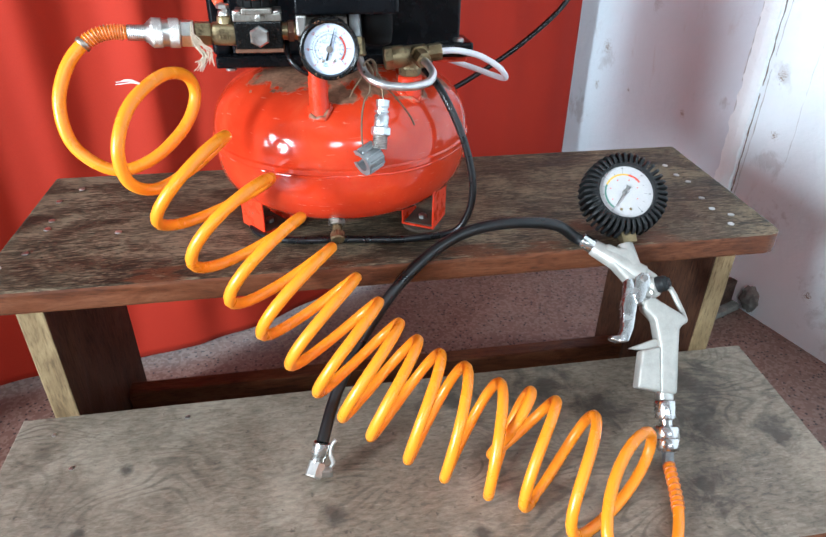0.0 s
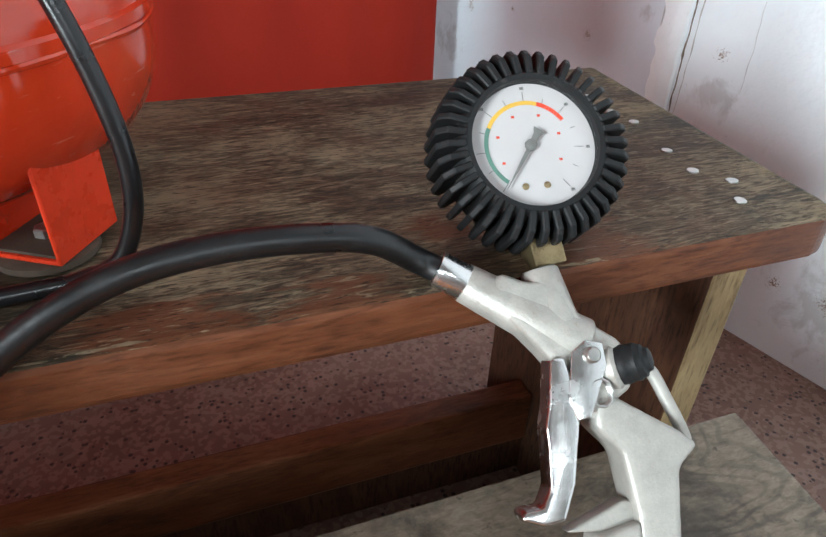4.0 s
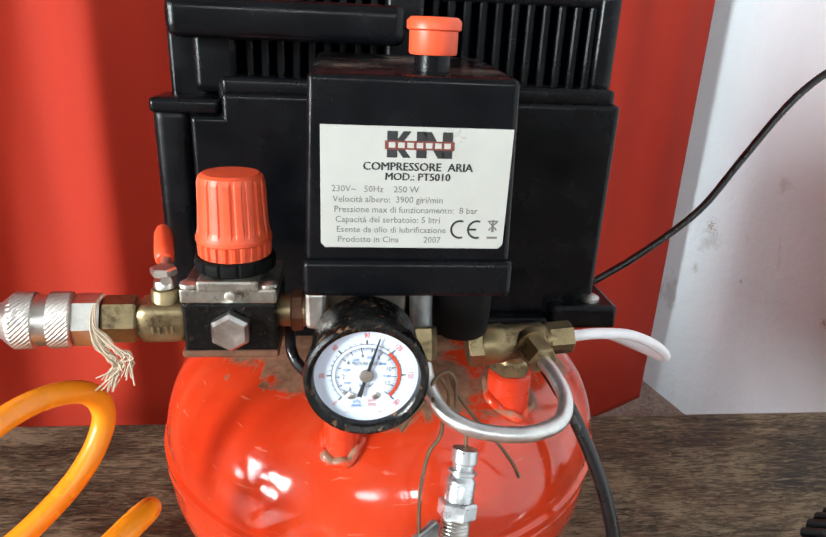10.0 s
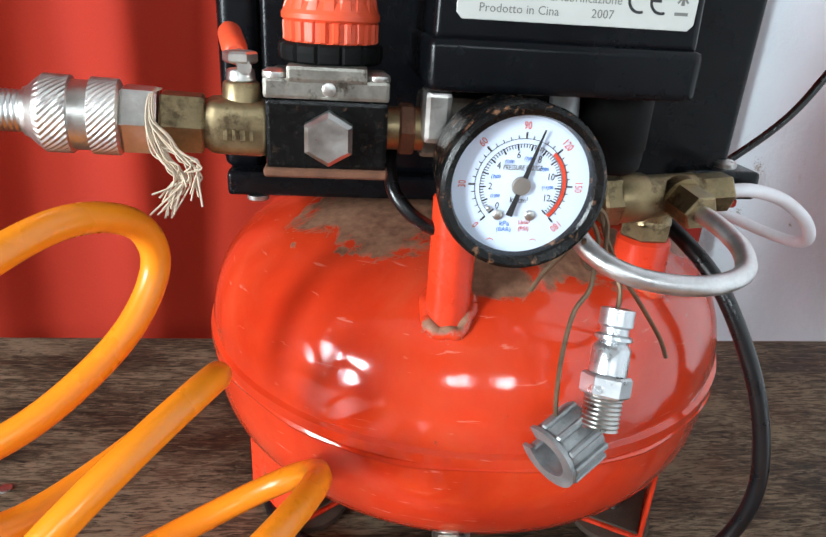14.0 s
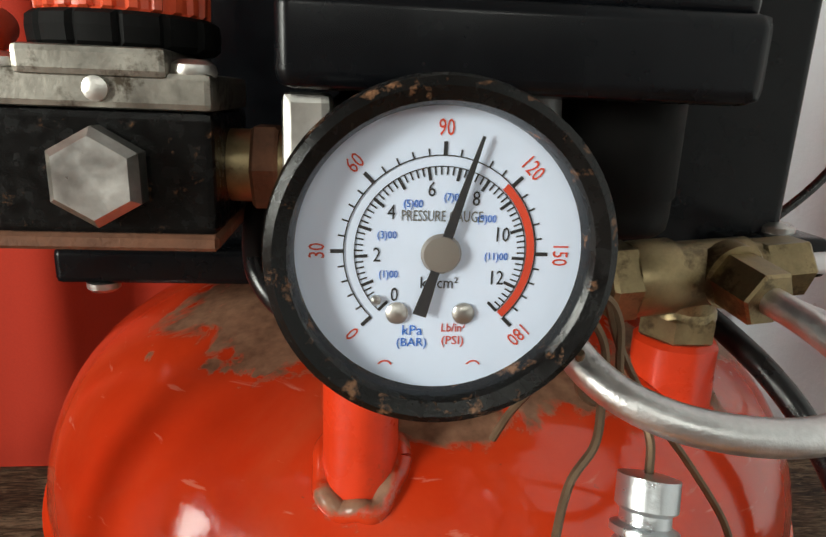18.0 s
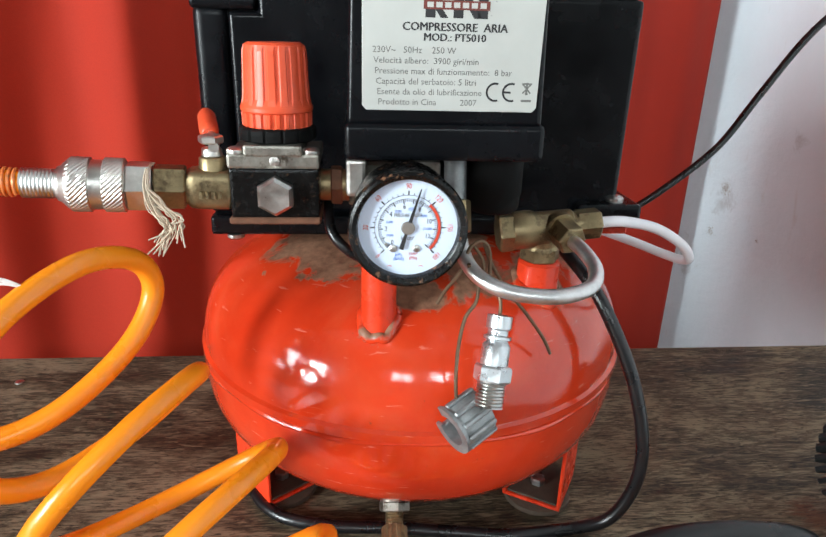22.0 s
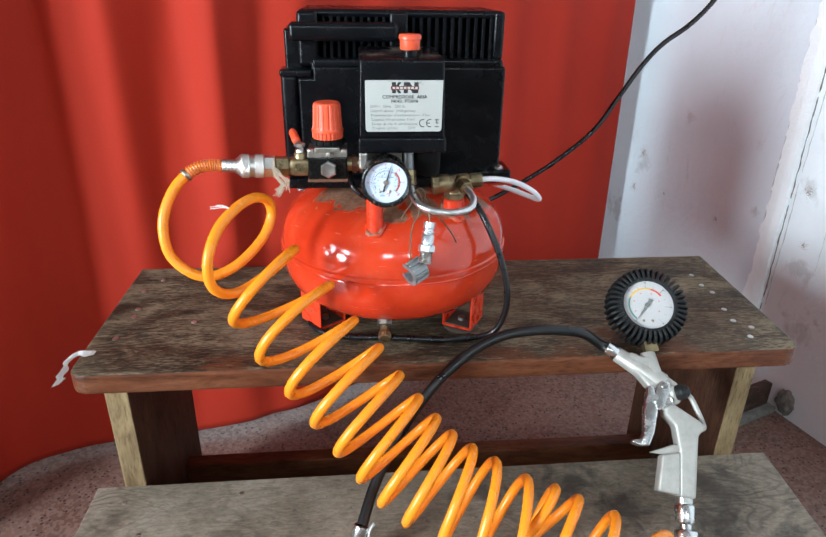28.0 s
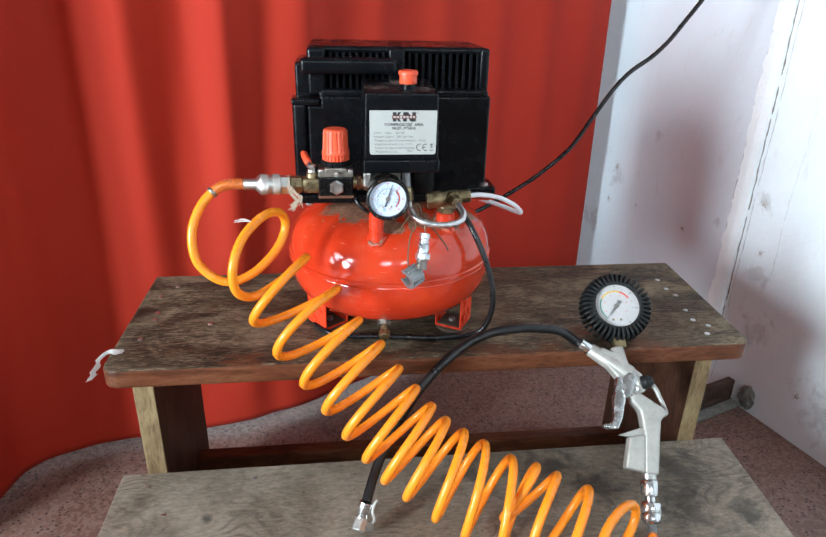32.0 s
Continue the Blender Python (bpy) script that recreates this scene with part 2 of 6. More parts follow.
M_endgrain = wood_mat("leg_edge_wood", (0.10, 0.06, 0.028), (0.22, 0.15, 0.075), (0.34, 0.25, 0.13), 2, 0.4, 0.65, 0.5)

# terrazzo: reddish cement with dark and pale chips
M_floor, _nt, _b = material("terrazzo", 0.5)
_v = coords(_nt)
_vo = _nt.nodes.new("ShaderNodeTexVoronoi")
_vo.inputs["Scale"].default_value = 260.0
_nt.links.new(_v, _vo.inputs["Vector"])
_vo2 = _nt.nodes.new("ShaderNodeTexVoronoi")
_vo2.inputs["Scale"].default_value = 210.0
_nt.links.new(_v, _vo2.inputs["Vector"])
_f = noise_tex(_nt, _v, 12.0, 5)
_sep = _nt.nodes.new("ShaderNodeSeparateColor")
_nt.links.new(_vo.outputs["Color"], _sep.inputs[0])
_sep2 = _nt.nodes.new("ShaderNodeSeparateColor")
_nt.links.new(_vo2.outputs["Color"], _sep2.inputs[0])
_base = ramp(_nt, _f, [(0.3, (0.14, 0.074, 0.054)), (0.7, (0.22, 0.128, 0.100))])
_chip = mix(_nt, ramp(_nt, _sep.outputs[0], [(0.55, grey(0)), (0.60, grey(0.5))]), _base, (0.30, 0.21, 0.17))
_dist = ramp(_nt, _vo2.outputs["Distance"], [(0.34, grey(1)), (0.42, grey(0))])
_pick = ramp(_nt, _sep2.outputs[1], [(0.76, grey(0)), (0.80, grey(1))])
_dk = mix(_nt, 1.0, _dist, _pick, "MULTIPLY")
_nt.links.new(mix(_nt, _dk, _chip, (0.045, 0.028, 0.025)), _b.inputs["Base Color"])
_nt.links.new(ramp(_nt, _f, [(0.3, grey(0.38)), (0.7, grey(0.6))]), _b.inputs["Roughness"])


def wall_mat(name, base, stain, scale=5.0, rough=0.75, marks=(), specks=()):
    """Old limewash with scuffs, chipped spots and trowel relief."""
    m, nt, b = material(name, rough)
    v = coords(nt)
    f1 = noise_tex(nt, v, scale, 6, 0.65, 0.5)
    f2 = noise_tex(nt, v, scale * 9, 6, 0.7)
    f3 = noise_tex(nt, coords(nt, (1, 1, 0.35)), scale * 4, 5, 0.7, 0.8)
    col = ramp(nt, f1, [(0.3, tuple(c * 0.93 for c in base)), (0.65, base)])
    col = mix(nt, ramp(nt, f3, [(0.60, grey(0)), (0.78, grey(0.42))]), col, stain)
    col = mix(nt, ramp(nt, f2, [(0.70, grey(0)), (0.76, grey(0.55))]), col, tuple(c * 0.6 for c in stain))
    nt.links.new(col, b.inputs["Base Color"])
    if marks:
        col_m = mix(nt, mix(nt, 0.36, grey(0), patches(nt, marks, 45.0, 0.58, 0.74, (1, 1, 0.8))), col, tuple(c * 0.55 for c in stain))
        col = mix(nt, patches(nt, specks, 520.0, 0.74, 0.80), col_m, (0.27, 0.21, 0.16))
        nt.links.new(col, b.inputs["Base Color"])
    bump(nt, b, mix(nt, 0.5, f1, f2), 0.55, 0.006)
    return m


M_wall_pink = wall_mat("limewash_rose", (0.74, 0.79, 0.84), (0.50, 0.43, 0.39), marks=((0.607, 1.357, 0.415, 0.04), (0.584, 1.466, 0.30, 0.06), (0.57, 1.53, 0.19, 0.08), (0.645, 1.17, 0.30, 0.03), (0.60, 1.387, 0.262, 0.016)), specks=((0.584, 1.466, 0.325, 0.055), (0.60, 1.388, 0.263, 0.013), (0.58, 1.48, 0.25, 0.04), (0.63, 1.25, 0.26, 0.03)))
M_wall_white = wall_mat("limewash_white", (0.86, 0.92, 0.95), (0.56, 0.52, 0.49), marks=((0.675, 1.05, 0.15, 0.10), (0.714, 0.90, 0.08, 0.14), (0.73, 0.84, 0.10, 0.12), (0.664, 1.09, 0.36, 0.05), (0.669, 1.072, 0.24, 0.06)), specks=((0.664, 1.09, 0.36, 0.04), (0.668, 1.075, 0.28, 0.03), (0.714, 0.90, 0.085, 0.05), (0.70, 0.953, 0.08, 0.035), (0.726, 0.85, 0.10, 0.06)))
M_wall_plain = wall_mat("plaster", (0.29, 0.28, 0.265), (0.27, 0.25, 0.22))
M_ridge = wall_mat("chipped_plaster", (0.92, 0.94, 0.95), (0.55, 0.50, 0.40), 25.0)
M_crackshade = plain("crack_shade_grey", (0.48, 0.47, 0.45), 0.9, vary=0.3, scale=120)
M_crackline = plain("crack_brown", (0.17, 0.135, 0.10), 0.9, vary=0.4, scale=120)
M_cement = plain("rough_cement", (0.20, 0.19, 0.17), 0.9, vary=0.5, scale=90, bumpy=0.8)

# red curtain: dyed cotton, lets some light through
M_curtain, _nt, _b = material("red_cloth", 0.82)
_v = coords(_nt)
_w = noise_tex(_nt, coords(_nt, (900, 900, 900)), 1.0, 2)
_f = noise_tex(_nt, coords(_nt, (3, 3, 0.6)), 2.0, 4)
_c = mix(_nt, 0.25, ramp(_nt, _f, [(0.3, (0.42, 0.017, 0.003)), (0.7, (0.51, 0.027, 0.005))]), ramp(_nt, _w, [(0.3, (0.40, 0.016, 0.003)), (0.7, (0.57, 0.030, 0.006))]))
_nt.links.new(_c, _b.inputs["Base Color"])
bump(_nt, _b, _w, 0.2, 0.0003)
_tl = _nt.nodes.new("ShaderNodeBsdfTranslucent")
_nt.links.new(_c, _tl.inputs[0])
_ms = _nt.nodes.new("ShaderNodeMixShader")
_ms.inputs[0].default_value = 0.12
_nt.links.new(_b.outputs[0], _ms.inputs[1])
_nt.links.new(_tl.outputs[0], _ms.inputs[2])
_nt.links.new(_ms.outputs[0], _nt.nodes["Material Output"].inputs["Surface"])

# enamelled tank: glossy red, brown rust and dust where it wore off
M_tank, _nt, _b = material("red_enamel", 0.16)
_v = coords(_nt)
_f = noise_tex(_nt, _v, 28.0, 7, 0.62, 0.3)
_g = _nt.nodes.new("ShaderNodeSeparateXYZ")
_nt.links.new(_v, _g.inputs[0])
_up = ramp(_nt, _g.outputs[2], [(0.428, grey(0.0)), (0.452, grey(0.25))])
_sum = _nt.nodes.new("ShaderNodeMath")
_nt.links.new(_f, _sum.inputs[0])
_nt.links.new(_up, _sum.inputs[1])
_worn = mix(_nt, 1.0, ramp(_nt, _sum.outputs[0], [(0.70, grey(0)), (0.725, grey(1))]), patches(_nt, ((0.0, 0.850, 0.448, 0.062), (0.038, 0.845, 0.447, 0.075), (0.060, 0.815, 0.443, 0.042), (0.030, 0.800, 0.440, 0.030), (0.0165, 0.784, 0.432, 0.016), (0.091, 0.818, 0.438, 0.034), (0.115, 0.85, 0.435, 0.03)), 46.0, 0.49, 0.57), "LIGHTEN")
_fine = noise_tex(_nt, _v, 220.0, 4)
_red = ramp(_nt, _f, [(0.3, (0.56, 0.033, 0.009)), (0.7, (0.67, 0.052, 0.014))])
_haze = noise_tex(_nt, _v, 16.0, 6, 0.7, 0.8)
_red = mix(_nt, ramp(_nt, _haze, [(0.50, grey(0)), (0.72, grey(0.40))]), _red, (0.56, 0.095, 0.038))
_chips = noise_tex(_nt, _v, 170.0, 4, 0.6, 0.3)
_red = mix(_nt, ramp(_nt, _chips, [(0.715, grey(0)), (0.735, grey(0.8))]), _red, (0.20, 0.06, 0.035))
_streak = noise_tex(_nt, coords(_nt, (60, 60, 420)), 1.0, 4, 0.6, 0.5)
_red = mix(_nt, ramp(_nt, _streak, [(0.65, grey(0)), (0.71, grey(0.42))]), _red, (0.72, 0.28, 0.20))
_rust = ramp(_nt, _fine, [(0.3, (0.15, 0.062, 0.032)), (0.7, (0.34, 0.17, 0.10))])
_nt.links.new(mix(_nt, _worn, _red, _rust), _b.inputs["Base Color"])
_nt.links.new(mix(_nt, _worn, mix(_nt, _haze, grey(0.02), grey(0.22)), grey(0.7)), _b.inputs["Roughness"])
_b.inputs["Coat Weight"].default_value = 0.3
_b.inputs["Coat Roughness"].default_value = 0.08
bump(_nt, _b, mix(_nt, 0.45, noise_tex(_nt, _v, 60.0, 4), noise_tex(_nt, _v, 24.0, 2, 0.5, 0.6)), 0.26, 0.0022)

M_redpaint = plain("red_paint", (0.70, 0.045, 0.013), 0.28, vary=0.12, scale=90, dirt=(0.16, 0.07, 0.035), dirt_at=0.66)
M_black = plain("black_plastic", (0.0035, 0.004, 0.0052), 0.23, vary=0.35, scale=40, bumpy=0.10, dirt=(0.016, 0.016, 0.016), dirt_at=0.72, spec=0.20)


def dusted(name, src, places, dust):
    """The same surface with settled dust in ragged patches."""
    m = src.copy()
    m.name = name
    nt = m.node_tree
    b = nt.nodes["Principled BSDF"]
    old = b.inputs["Base Color"].links[0].from_socket
    nt.links.new(mix(nt, patches(nt, places, 90.0, 0.46, 0.70), old, dust), b.inputs["Base Color"])
    return m


M_blackdust = dusted("dusty_black_plastic", M_black, ((0.018, 0.800, 0.578, 0.020), (0.060, 0.795, 0.577, 0.022), (0.040, 0.825, 0.580, 0.030)), (0.11, 0.095, 0.08))
M_blackgloss = plain("black_enamel", (0.005, 0.005, 0.005), 0.22, vary=0.3, scale=420, dirt=(0.20, 0.10, 0.055), dirt_at=0.625, spec=0.22)
M_regblack = plain("black_regulator_enamel", (0.005, 0.005, 0.005), 0.22, vary=0.3, scale=520, dirt=(0.17, 0.085, 0.045), dirt_at=0.68, spec=0.22)
M_blackmatt = plain("black_matt", (0.006, 0.006, 0.006), 0.6, vary=0.3, spec=0.1)
M_rubber = plain("black_rubber", (0.010, 0.0105, 0.011), 0.55, vary=0.35, scale=120, bumpy=0.3, dirt=(0.05, 0.05, 0.047), dirt_at=0.66, spec=0.3)
M_hose_black = plain("black_hose_rubber", (0.005, 0.005, 0.0055), 0.33, vary=0.4, scale=60, bumpy=0.3, dirt=(0.035, 0.033, 0.030), dirt_at=0.64)
M_cord = plain("black_cord", (0.006, 0.006, 0.007), 0.28, vary=0.2, scale=60)
M_knob = plain("orange_red_plastic", (0.78, 0.095, 0.035), 0.38, vary=0.10, scale=50, dirt=(0.42, 0.06, 0.03), dirt_at=0.72)
M_orange = plain("orange_hose", (0.97, 0.29, 0.012), 0.27, vary=0.05, scale=25, bumpy=0.0)
M_orange.node_tree.nodes["Principled BSDF"].inputs["Subsurface Weight"].default_value = 0.0
M_orange.node_tree.nodes["Principled BSDF"].inputs["Subsurface Radius"].default_value = (0.006, 0.003, 0.001)
M_chrome = plain("chrome", (0.66, 0.66, 0.65), 0.22, 1.0, vary=0.12, scale=120, bumpy=0.1)
M_zincbright = plain("bright_zinc", (0.60, 0.63, 0.65), 0.28, 0.9, vary=0.10, scale=130, bumpy=0.2)
M_steel = plain("zinc_steel", (0.52, 0.52, 0.50), 0.34, 1.0, vary=0.25, scale=140, bumpy=0.08, dirt=(0.22, 0.17, 0.12), dirt_at=0.68)
M_nickel = plain("nickel", (0.60, 0.585, 0.55), 0.36, 1.0, vary=0.2, scale=120, dirt=(0.25, 0.20, 0.14), dirt_at=0.70)
M_alu = plain("aluminium", (0.66, 0.66, 0.66), 0.38, 1.0, vary=0.22, scale=110, bumpy=0.35)
M_cast = plain("cast_aluminium", (0.40, 0.385, 0.35), 0.42, 0.3, vary=0.16, scale=130, bumpy=0.4, dirt=(0.32, 0.28, 0.22), dirt_at=0.68)
M_zincdull = plain("dull_zinc", (0.33, 0.345, 0.35), 0.5, 0.8, vary=0.25, scale=150, bumpy=0.4)
M_brass = plain("aged_brass", (0.29, 0.225, 0.125), 0.40, 0.9, vary=0.35, scale=120, bumpy=0.14, dirt=(0.13, 0.095, 0.055), dirt_at=0.58)
M_copper = plain("rusty_strip", (0.15, 0.065, 0.036), 0.65, 0.3, vary=0.45, scale=160, bumpy=0.4, dirt=(0.30, 0.25, 0.19), dirt_at=0.66)
M_casting = plain("tarnished_nickel", (0.30, 0.285, 0.25), 0.40, 0.85, vary=0.35, scale=150, bumpy=0.12, dirt=(0.07, 0.055, 0.04), dirt_at=0.58)
M_emblem = plain("brown_red_ink", (0.16, 0.035, 0.025), 0.6, bumpy=0.0)
M_wire = plain("brown_wire", (0.16, 0.105, 0.065), 0.5, 0.7, vary=0.3, scale=200)
M_white_tube = plain("white_nylon", (0.80, 0.80, 0.84), 0.35, vary=0.05, scale=60, bumpy=0.0)
M_label = plain("silver_label", (0.55, 0.56, 0.53), 0.32, 0.25, vary=0.05, scale=30, bumpy=0.0)
M_dial = plain("dial_white", (0.70, 0.80, 0.97), 0.5, vary=0.04, scale=60, bumpy=0.0, dirt=(0.5, 0.52, 0.55), dirt_at=0.74)
M_dial2 = plain("dial_ivory", (0.52, 0.50, 0.495), 0.5, vary=0.05, scale=60, bumpy=0.0)
M_inkblack = plain("black_ink", (0.02, 0.02, 0.022), 0.6, bumpy=0.0)
M_inkred = plain("red_ink", (0.66, 0.06, 0.025), 0.6, bumpy=0.0)
M_inkblue = plain("blue_ink", (0.03, 0.17, 0.60), 0.6, bumpy=0.0)
M_inkgrey = plain("grey_ink", (0.16, 0.16, 0.15), 0.6, bumpy=0.0)
M_inkamber = plain("amber_ink", (0.70, 0.42, 0.06), 0.6, bumpy=0.0)
M_inkgreen = plain("green_ink", (0.10, 0.22, 0.17), 0.6, bumpy=0.0)
M_hub = plain("brass_hub", (0.33, 0.30, 0.27), 0.4, 0.6, vary=0.1, bumpy=0.0)
M_fibre = plain("hemp_fibre", (0.55, 0.45, 0.34), 0.85, vary=0.2, scale=200)
M_cloth = plain("white_rag", (0.74, 0.71, 0.68), 0.9, vary=0.1, scale=200, bumpy=0.4)
M_spring = plain("spring_steel", (0.42, 0.36, 0.30), 0.4, 1.0, vary=0.3, scale=160)
M_skirting = wood_mat("dark_plank", (0.025, 0.014, 0.010), (0.06, 0.035, 0.026), (0.13, 0.08, 0.06), 0, 0.5, 0.6)

M_grime = plain("brown_grime", (0.075, 0.052, 0.036), 0.8, vary=0.35, scale=120, bumpy=0.4)
M_guard = plain("orange_coated_spring", (0.72, 0.20, 0.05), 0.4, 0.2, vary=0.25, scale=160, dirt=(0.30, 0.17, 0.10), dirt_at=0.60)

M_glass, _nt, _b = material("clear_glass", 0.04)
_tr = _nt.nodes.new("ShaderNodeBsdfTransparent")
_gl = _nt.nodes.new("ShaderNodeBsdfGlossy")
_gl.inputs["Roughness"].default_value = 0.04
_fr = _nt.nodes.new("ShaderNodeFresnel")
_fr.inputs["IOR"].default_value = 1.4
_ms = _nt.nodes.new("ShaderNodeMixShader")
_nt.links.new(_fr.outputs[0], _ms.inputs[0])
_nt.links.new(_tr.outputs[0], _ms.inputs[1])
_nt.links.new(_gl.outputs[0], _ms.inputs[2])
_nt.links.new(_ms.outputs[0], _nt.nodes["Material Output"].inputs["Surface"])


# ---- mesh helpers ----
def thing(name, base, label, category, group=""):
    ob = new(name)
    ob.location = base
    ob.empty_display_size = 0.02
    return tagged(ob, label, category, group)


def part(name, bm, mat, parent=None, label="", smooth=True, moulded=False):
    me = bpy.data.meshes.new(name)
    bm.normal_update()
    for e in bm.edges:
        if not moulded and len(e.link_faces) == 2 and e.calc_face_angle(0.0) > 0.75:
            e.smooth = False
    bm.to_mesh(me)
    bm.free()
    for p in me.polygons:
        p.use_smooth = smooth or moulded
    for m in (mat if isinstance(mat, (list, tuple)) else [mat]):
        me.materials.append(m)
    ob = new(name, me)
    if parent is not None:
        ob.parent = parent
        if parent.type == "EMPTY":
            ob.matrix_parent_inverse = Matrix.Translation(-parent.location)
    if label:
        ob["label"] = label
    if moulded:
        ob.modifiers.new("soft_edges", "WEIGHTED_NORMAL").keep_sharp = False
    return ob


def frame_of(axis, up=(0, 0, 1)):
    """Rotation whose z lies along axis."""
    z = Vector(axis).normalized()
    u = Vector(up)
    if abs(z.dot(u.normalized())) > 0.98:
        u = Vector((0, 1, 0))
    x = u.cross(z).normalized()
    y = z.cross(x)
    return Matrix((x, y, z)).transposed().to_4x4()


def joined(*bms):
    out = bmesh.new()
    for b in bms:
        me = bpy.data.meshes.new("tmp")
        b.to_mesh(me)
        b.free()
        out.from_mesh(me)
        bpy.data.meshes.remove(me)
    return out


def box(c, s, bevel=0.0, rot=None, seg=2):
    bm = bmesh.new()
    bmesh.ops.create_cube(bm, size=1.0)
    bmesh.ops.scale(bm, vec=s, verts=bm.verts)
    if bevel:
        bmesh.ops.bevel(bm, geom=list(bm.edges), offset=bevel, segments=seg, profile=0.6, affect="EDGES")
    m = Matrix.Translation(c) @ (rot.to_4x4() if rot is not None else Matrix.Identity(4))
    bmesh.ops.transform(bm, matrix=m, verts=bm.verts)
    return bm


def span(x0, x1, y0, y1, z0, z1, bevel=0.0, seg=2):
    return box(((x0 + x1) / 2, (y0 + y1) / 2, (z0 + z1) / 2), (x1 - x0, y1 - y0, z1 - z0), bevel, None, seg)


def lathe(profile, origin, axis, segs=48, wob=None, cap=True):
    """Turns (radius, height) pairs round an axis."""
    bm = bmesh.new()
    m = Matrix.Translation(origin) @ frame_of(axis)
    rings = []
    for r, h in profile:
        ring = []
        for k in range(segs):
            a = 2 * math.pi * k / segs
            rr = r if wob is None else r * wob(a, h)
            ring.append(bm.verts.new(m @ Vector((rr * math.cos(a), rr * math.sin(a), h))))
        rings.append(ring)
    for r0, r1 in zip(rings, rings[1:]):
        for k in range(segs):
            bm.faces.new((r0[k], r0[(k + 1) % segs], r1[(k + 1) % segs], r1[k]))
    if cap:
        bm.faces.new(list(reversed(rings[0])))
        bm.faces.new(rings[-1])
    return bm


def rod(p, q, r, r2=None, segs=32, edge=0.0):
    p, q = Vector(p), Vector(q)
    n = (q - p).length
    r2 = r if r2 is None else r2
    e = min(edge, n / 3) if edge else 0.0
    prof = [(max(r - e, 1e-5), 0), (r, e), (r2, n - e), (max(r2 - e, 1e-5), n)] if e else [(r, 0), (r2, n)]
    return lathe(prof, p, q - p, segs)


def hexrod(p, q, r, edge=0.0006, turn=0.0):
    p, q = Vector(p), Vector(q)
    n = (q - p).length
    bm = lathe([(r - edge, 0), (r, edge), (r, n - edge), (r - edge, n)], p, q - p, 6)
    if turn:
        bmesh.ops.rotate(bm, cent=p, matrix=Matrix.Rotation(turn, 3, (q - p).normalized()), verts=bm.verts)
    return bm


def smooth_path(pts, per=10):
    """Catmull-Rom through the points."""
    P = [Vector(p) for p in pts]
    P = [2 * P[0] - P[1]] + P + [2 * P[-1] - P[-2]]
    out = []
    for i in range(1, len(P) - 2):
        for k in range(per):
            t = k / per
            a, b, c, d = P[i - 1:i + 3]
            out.append(0.5 * (2 * b + (c - a) * t + (2 * a - 5 * b + 4 * c - d) * t * t + (3 * b - a - 3 * c + d) * t ** 3))
    out.append(P[-2])
    return out


def tube(path, r, segs=14, radii=None):
    bm = bmesh.new()
    n = len(path)
    prev = None
    rings = []
    for i, p in enumerate(path):
        t = (path[min(i + 1, n - 1)] - path[max(i - 1, 0)]).normalized()
        if prev is None:
            prev = t.orthogonal().normalized()
        u = (prev - t * prev.dot(t)).normalized()
        prev = u
        w = t.cross(u)
        rr = radii(i / (n - 1)) * r if radii else r
        rings.append([bm.verts.new(p + rr * (u * math.cos(2 * math.pi * k / segs) + w * math.sin(2 * math.pi * k / segs))) for k in range(segs)])
    for a, b in zip(rings, rings[1:]):
        for k in range(segs):
            bm.faces.new((a[k], a[(k + 1) % segs], b[(k + 1) % segs], b[k]))
    bm.faces.new(list(reversed(rings[0])))
    bm.faces.new(rings[-1])
    return bm


def prism(outline, depth, m, bevel=0.0, seg=2):
    """A flat outline given thickness, centred on its plane, then set by matrix m."""
    bm = bmesh.new()
    a = [bm.verts.new((x, y, -depth / 2)) for x, y in outline]
    b = [bm.verts.new((x, y, depth / 2)) for x, y in outline]
    n = len(outline)
    for k in range(n):
        bm.faces.new((a[k], a[(k + 1) % n], b[(k + 1) % n], b[k]))
    bm.faces.new(list(reversed(a)))
    bm.faces.new(b)
    bmesh.ops.recalc_face_normals(bm, faces=bm.faces)
    if bevel:
        bmesh.ops.bevel(bm, geom=list(bm.edges), offset=bevel, segments=seg, profile=0.6, affect="EDGES", clamp_overlap=True)
    bmesh.ops.transform(bm, matrix=m, verts=bm.verts)
    return bm


def moved(bm, m):
    bmesh.ops.transform(bm, matrix=m, verts=bm.verts)
    return bm


def text_bm(body, size, m, align="LEFT", bold=0.0, squeeze=1.0):
    cu = bpy.data.curves.new("lettering", "FONT")
    cu.body, cu.size, cu.align_x, cu.align_y, cu.extrude, cu.offset = body, size, align, "CENTER", 0.00003, bold
    cu.resolution_u = 2
    ob = bpy.data.objects.new("lettering", cu)
    scene.collection.objects.link(ob)
    me = bpy.data.meshes.new_from_object(ob.evaluated_get(bpy.context.evaluated_depsgraph_get()))
    bpy.data.objects.remove(ob)
    bm = bmesh.new()
    bm.from_mesh(me)
    bpy.data.meshes.remove(me)
    bmesh.ops.transform(bm, matrix=m @ Matrix.Diagonal((squeeze, 1, 1, 1)), verts=bm.verts)
    return bm


# faces the front of the place (towards -y), x to the right
FRONT = pose(0, 0, 0, 90, 0, 0)


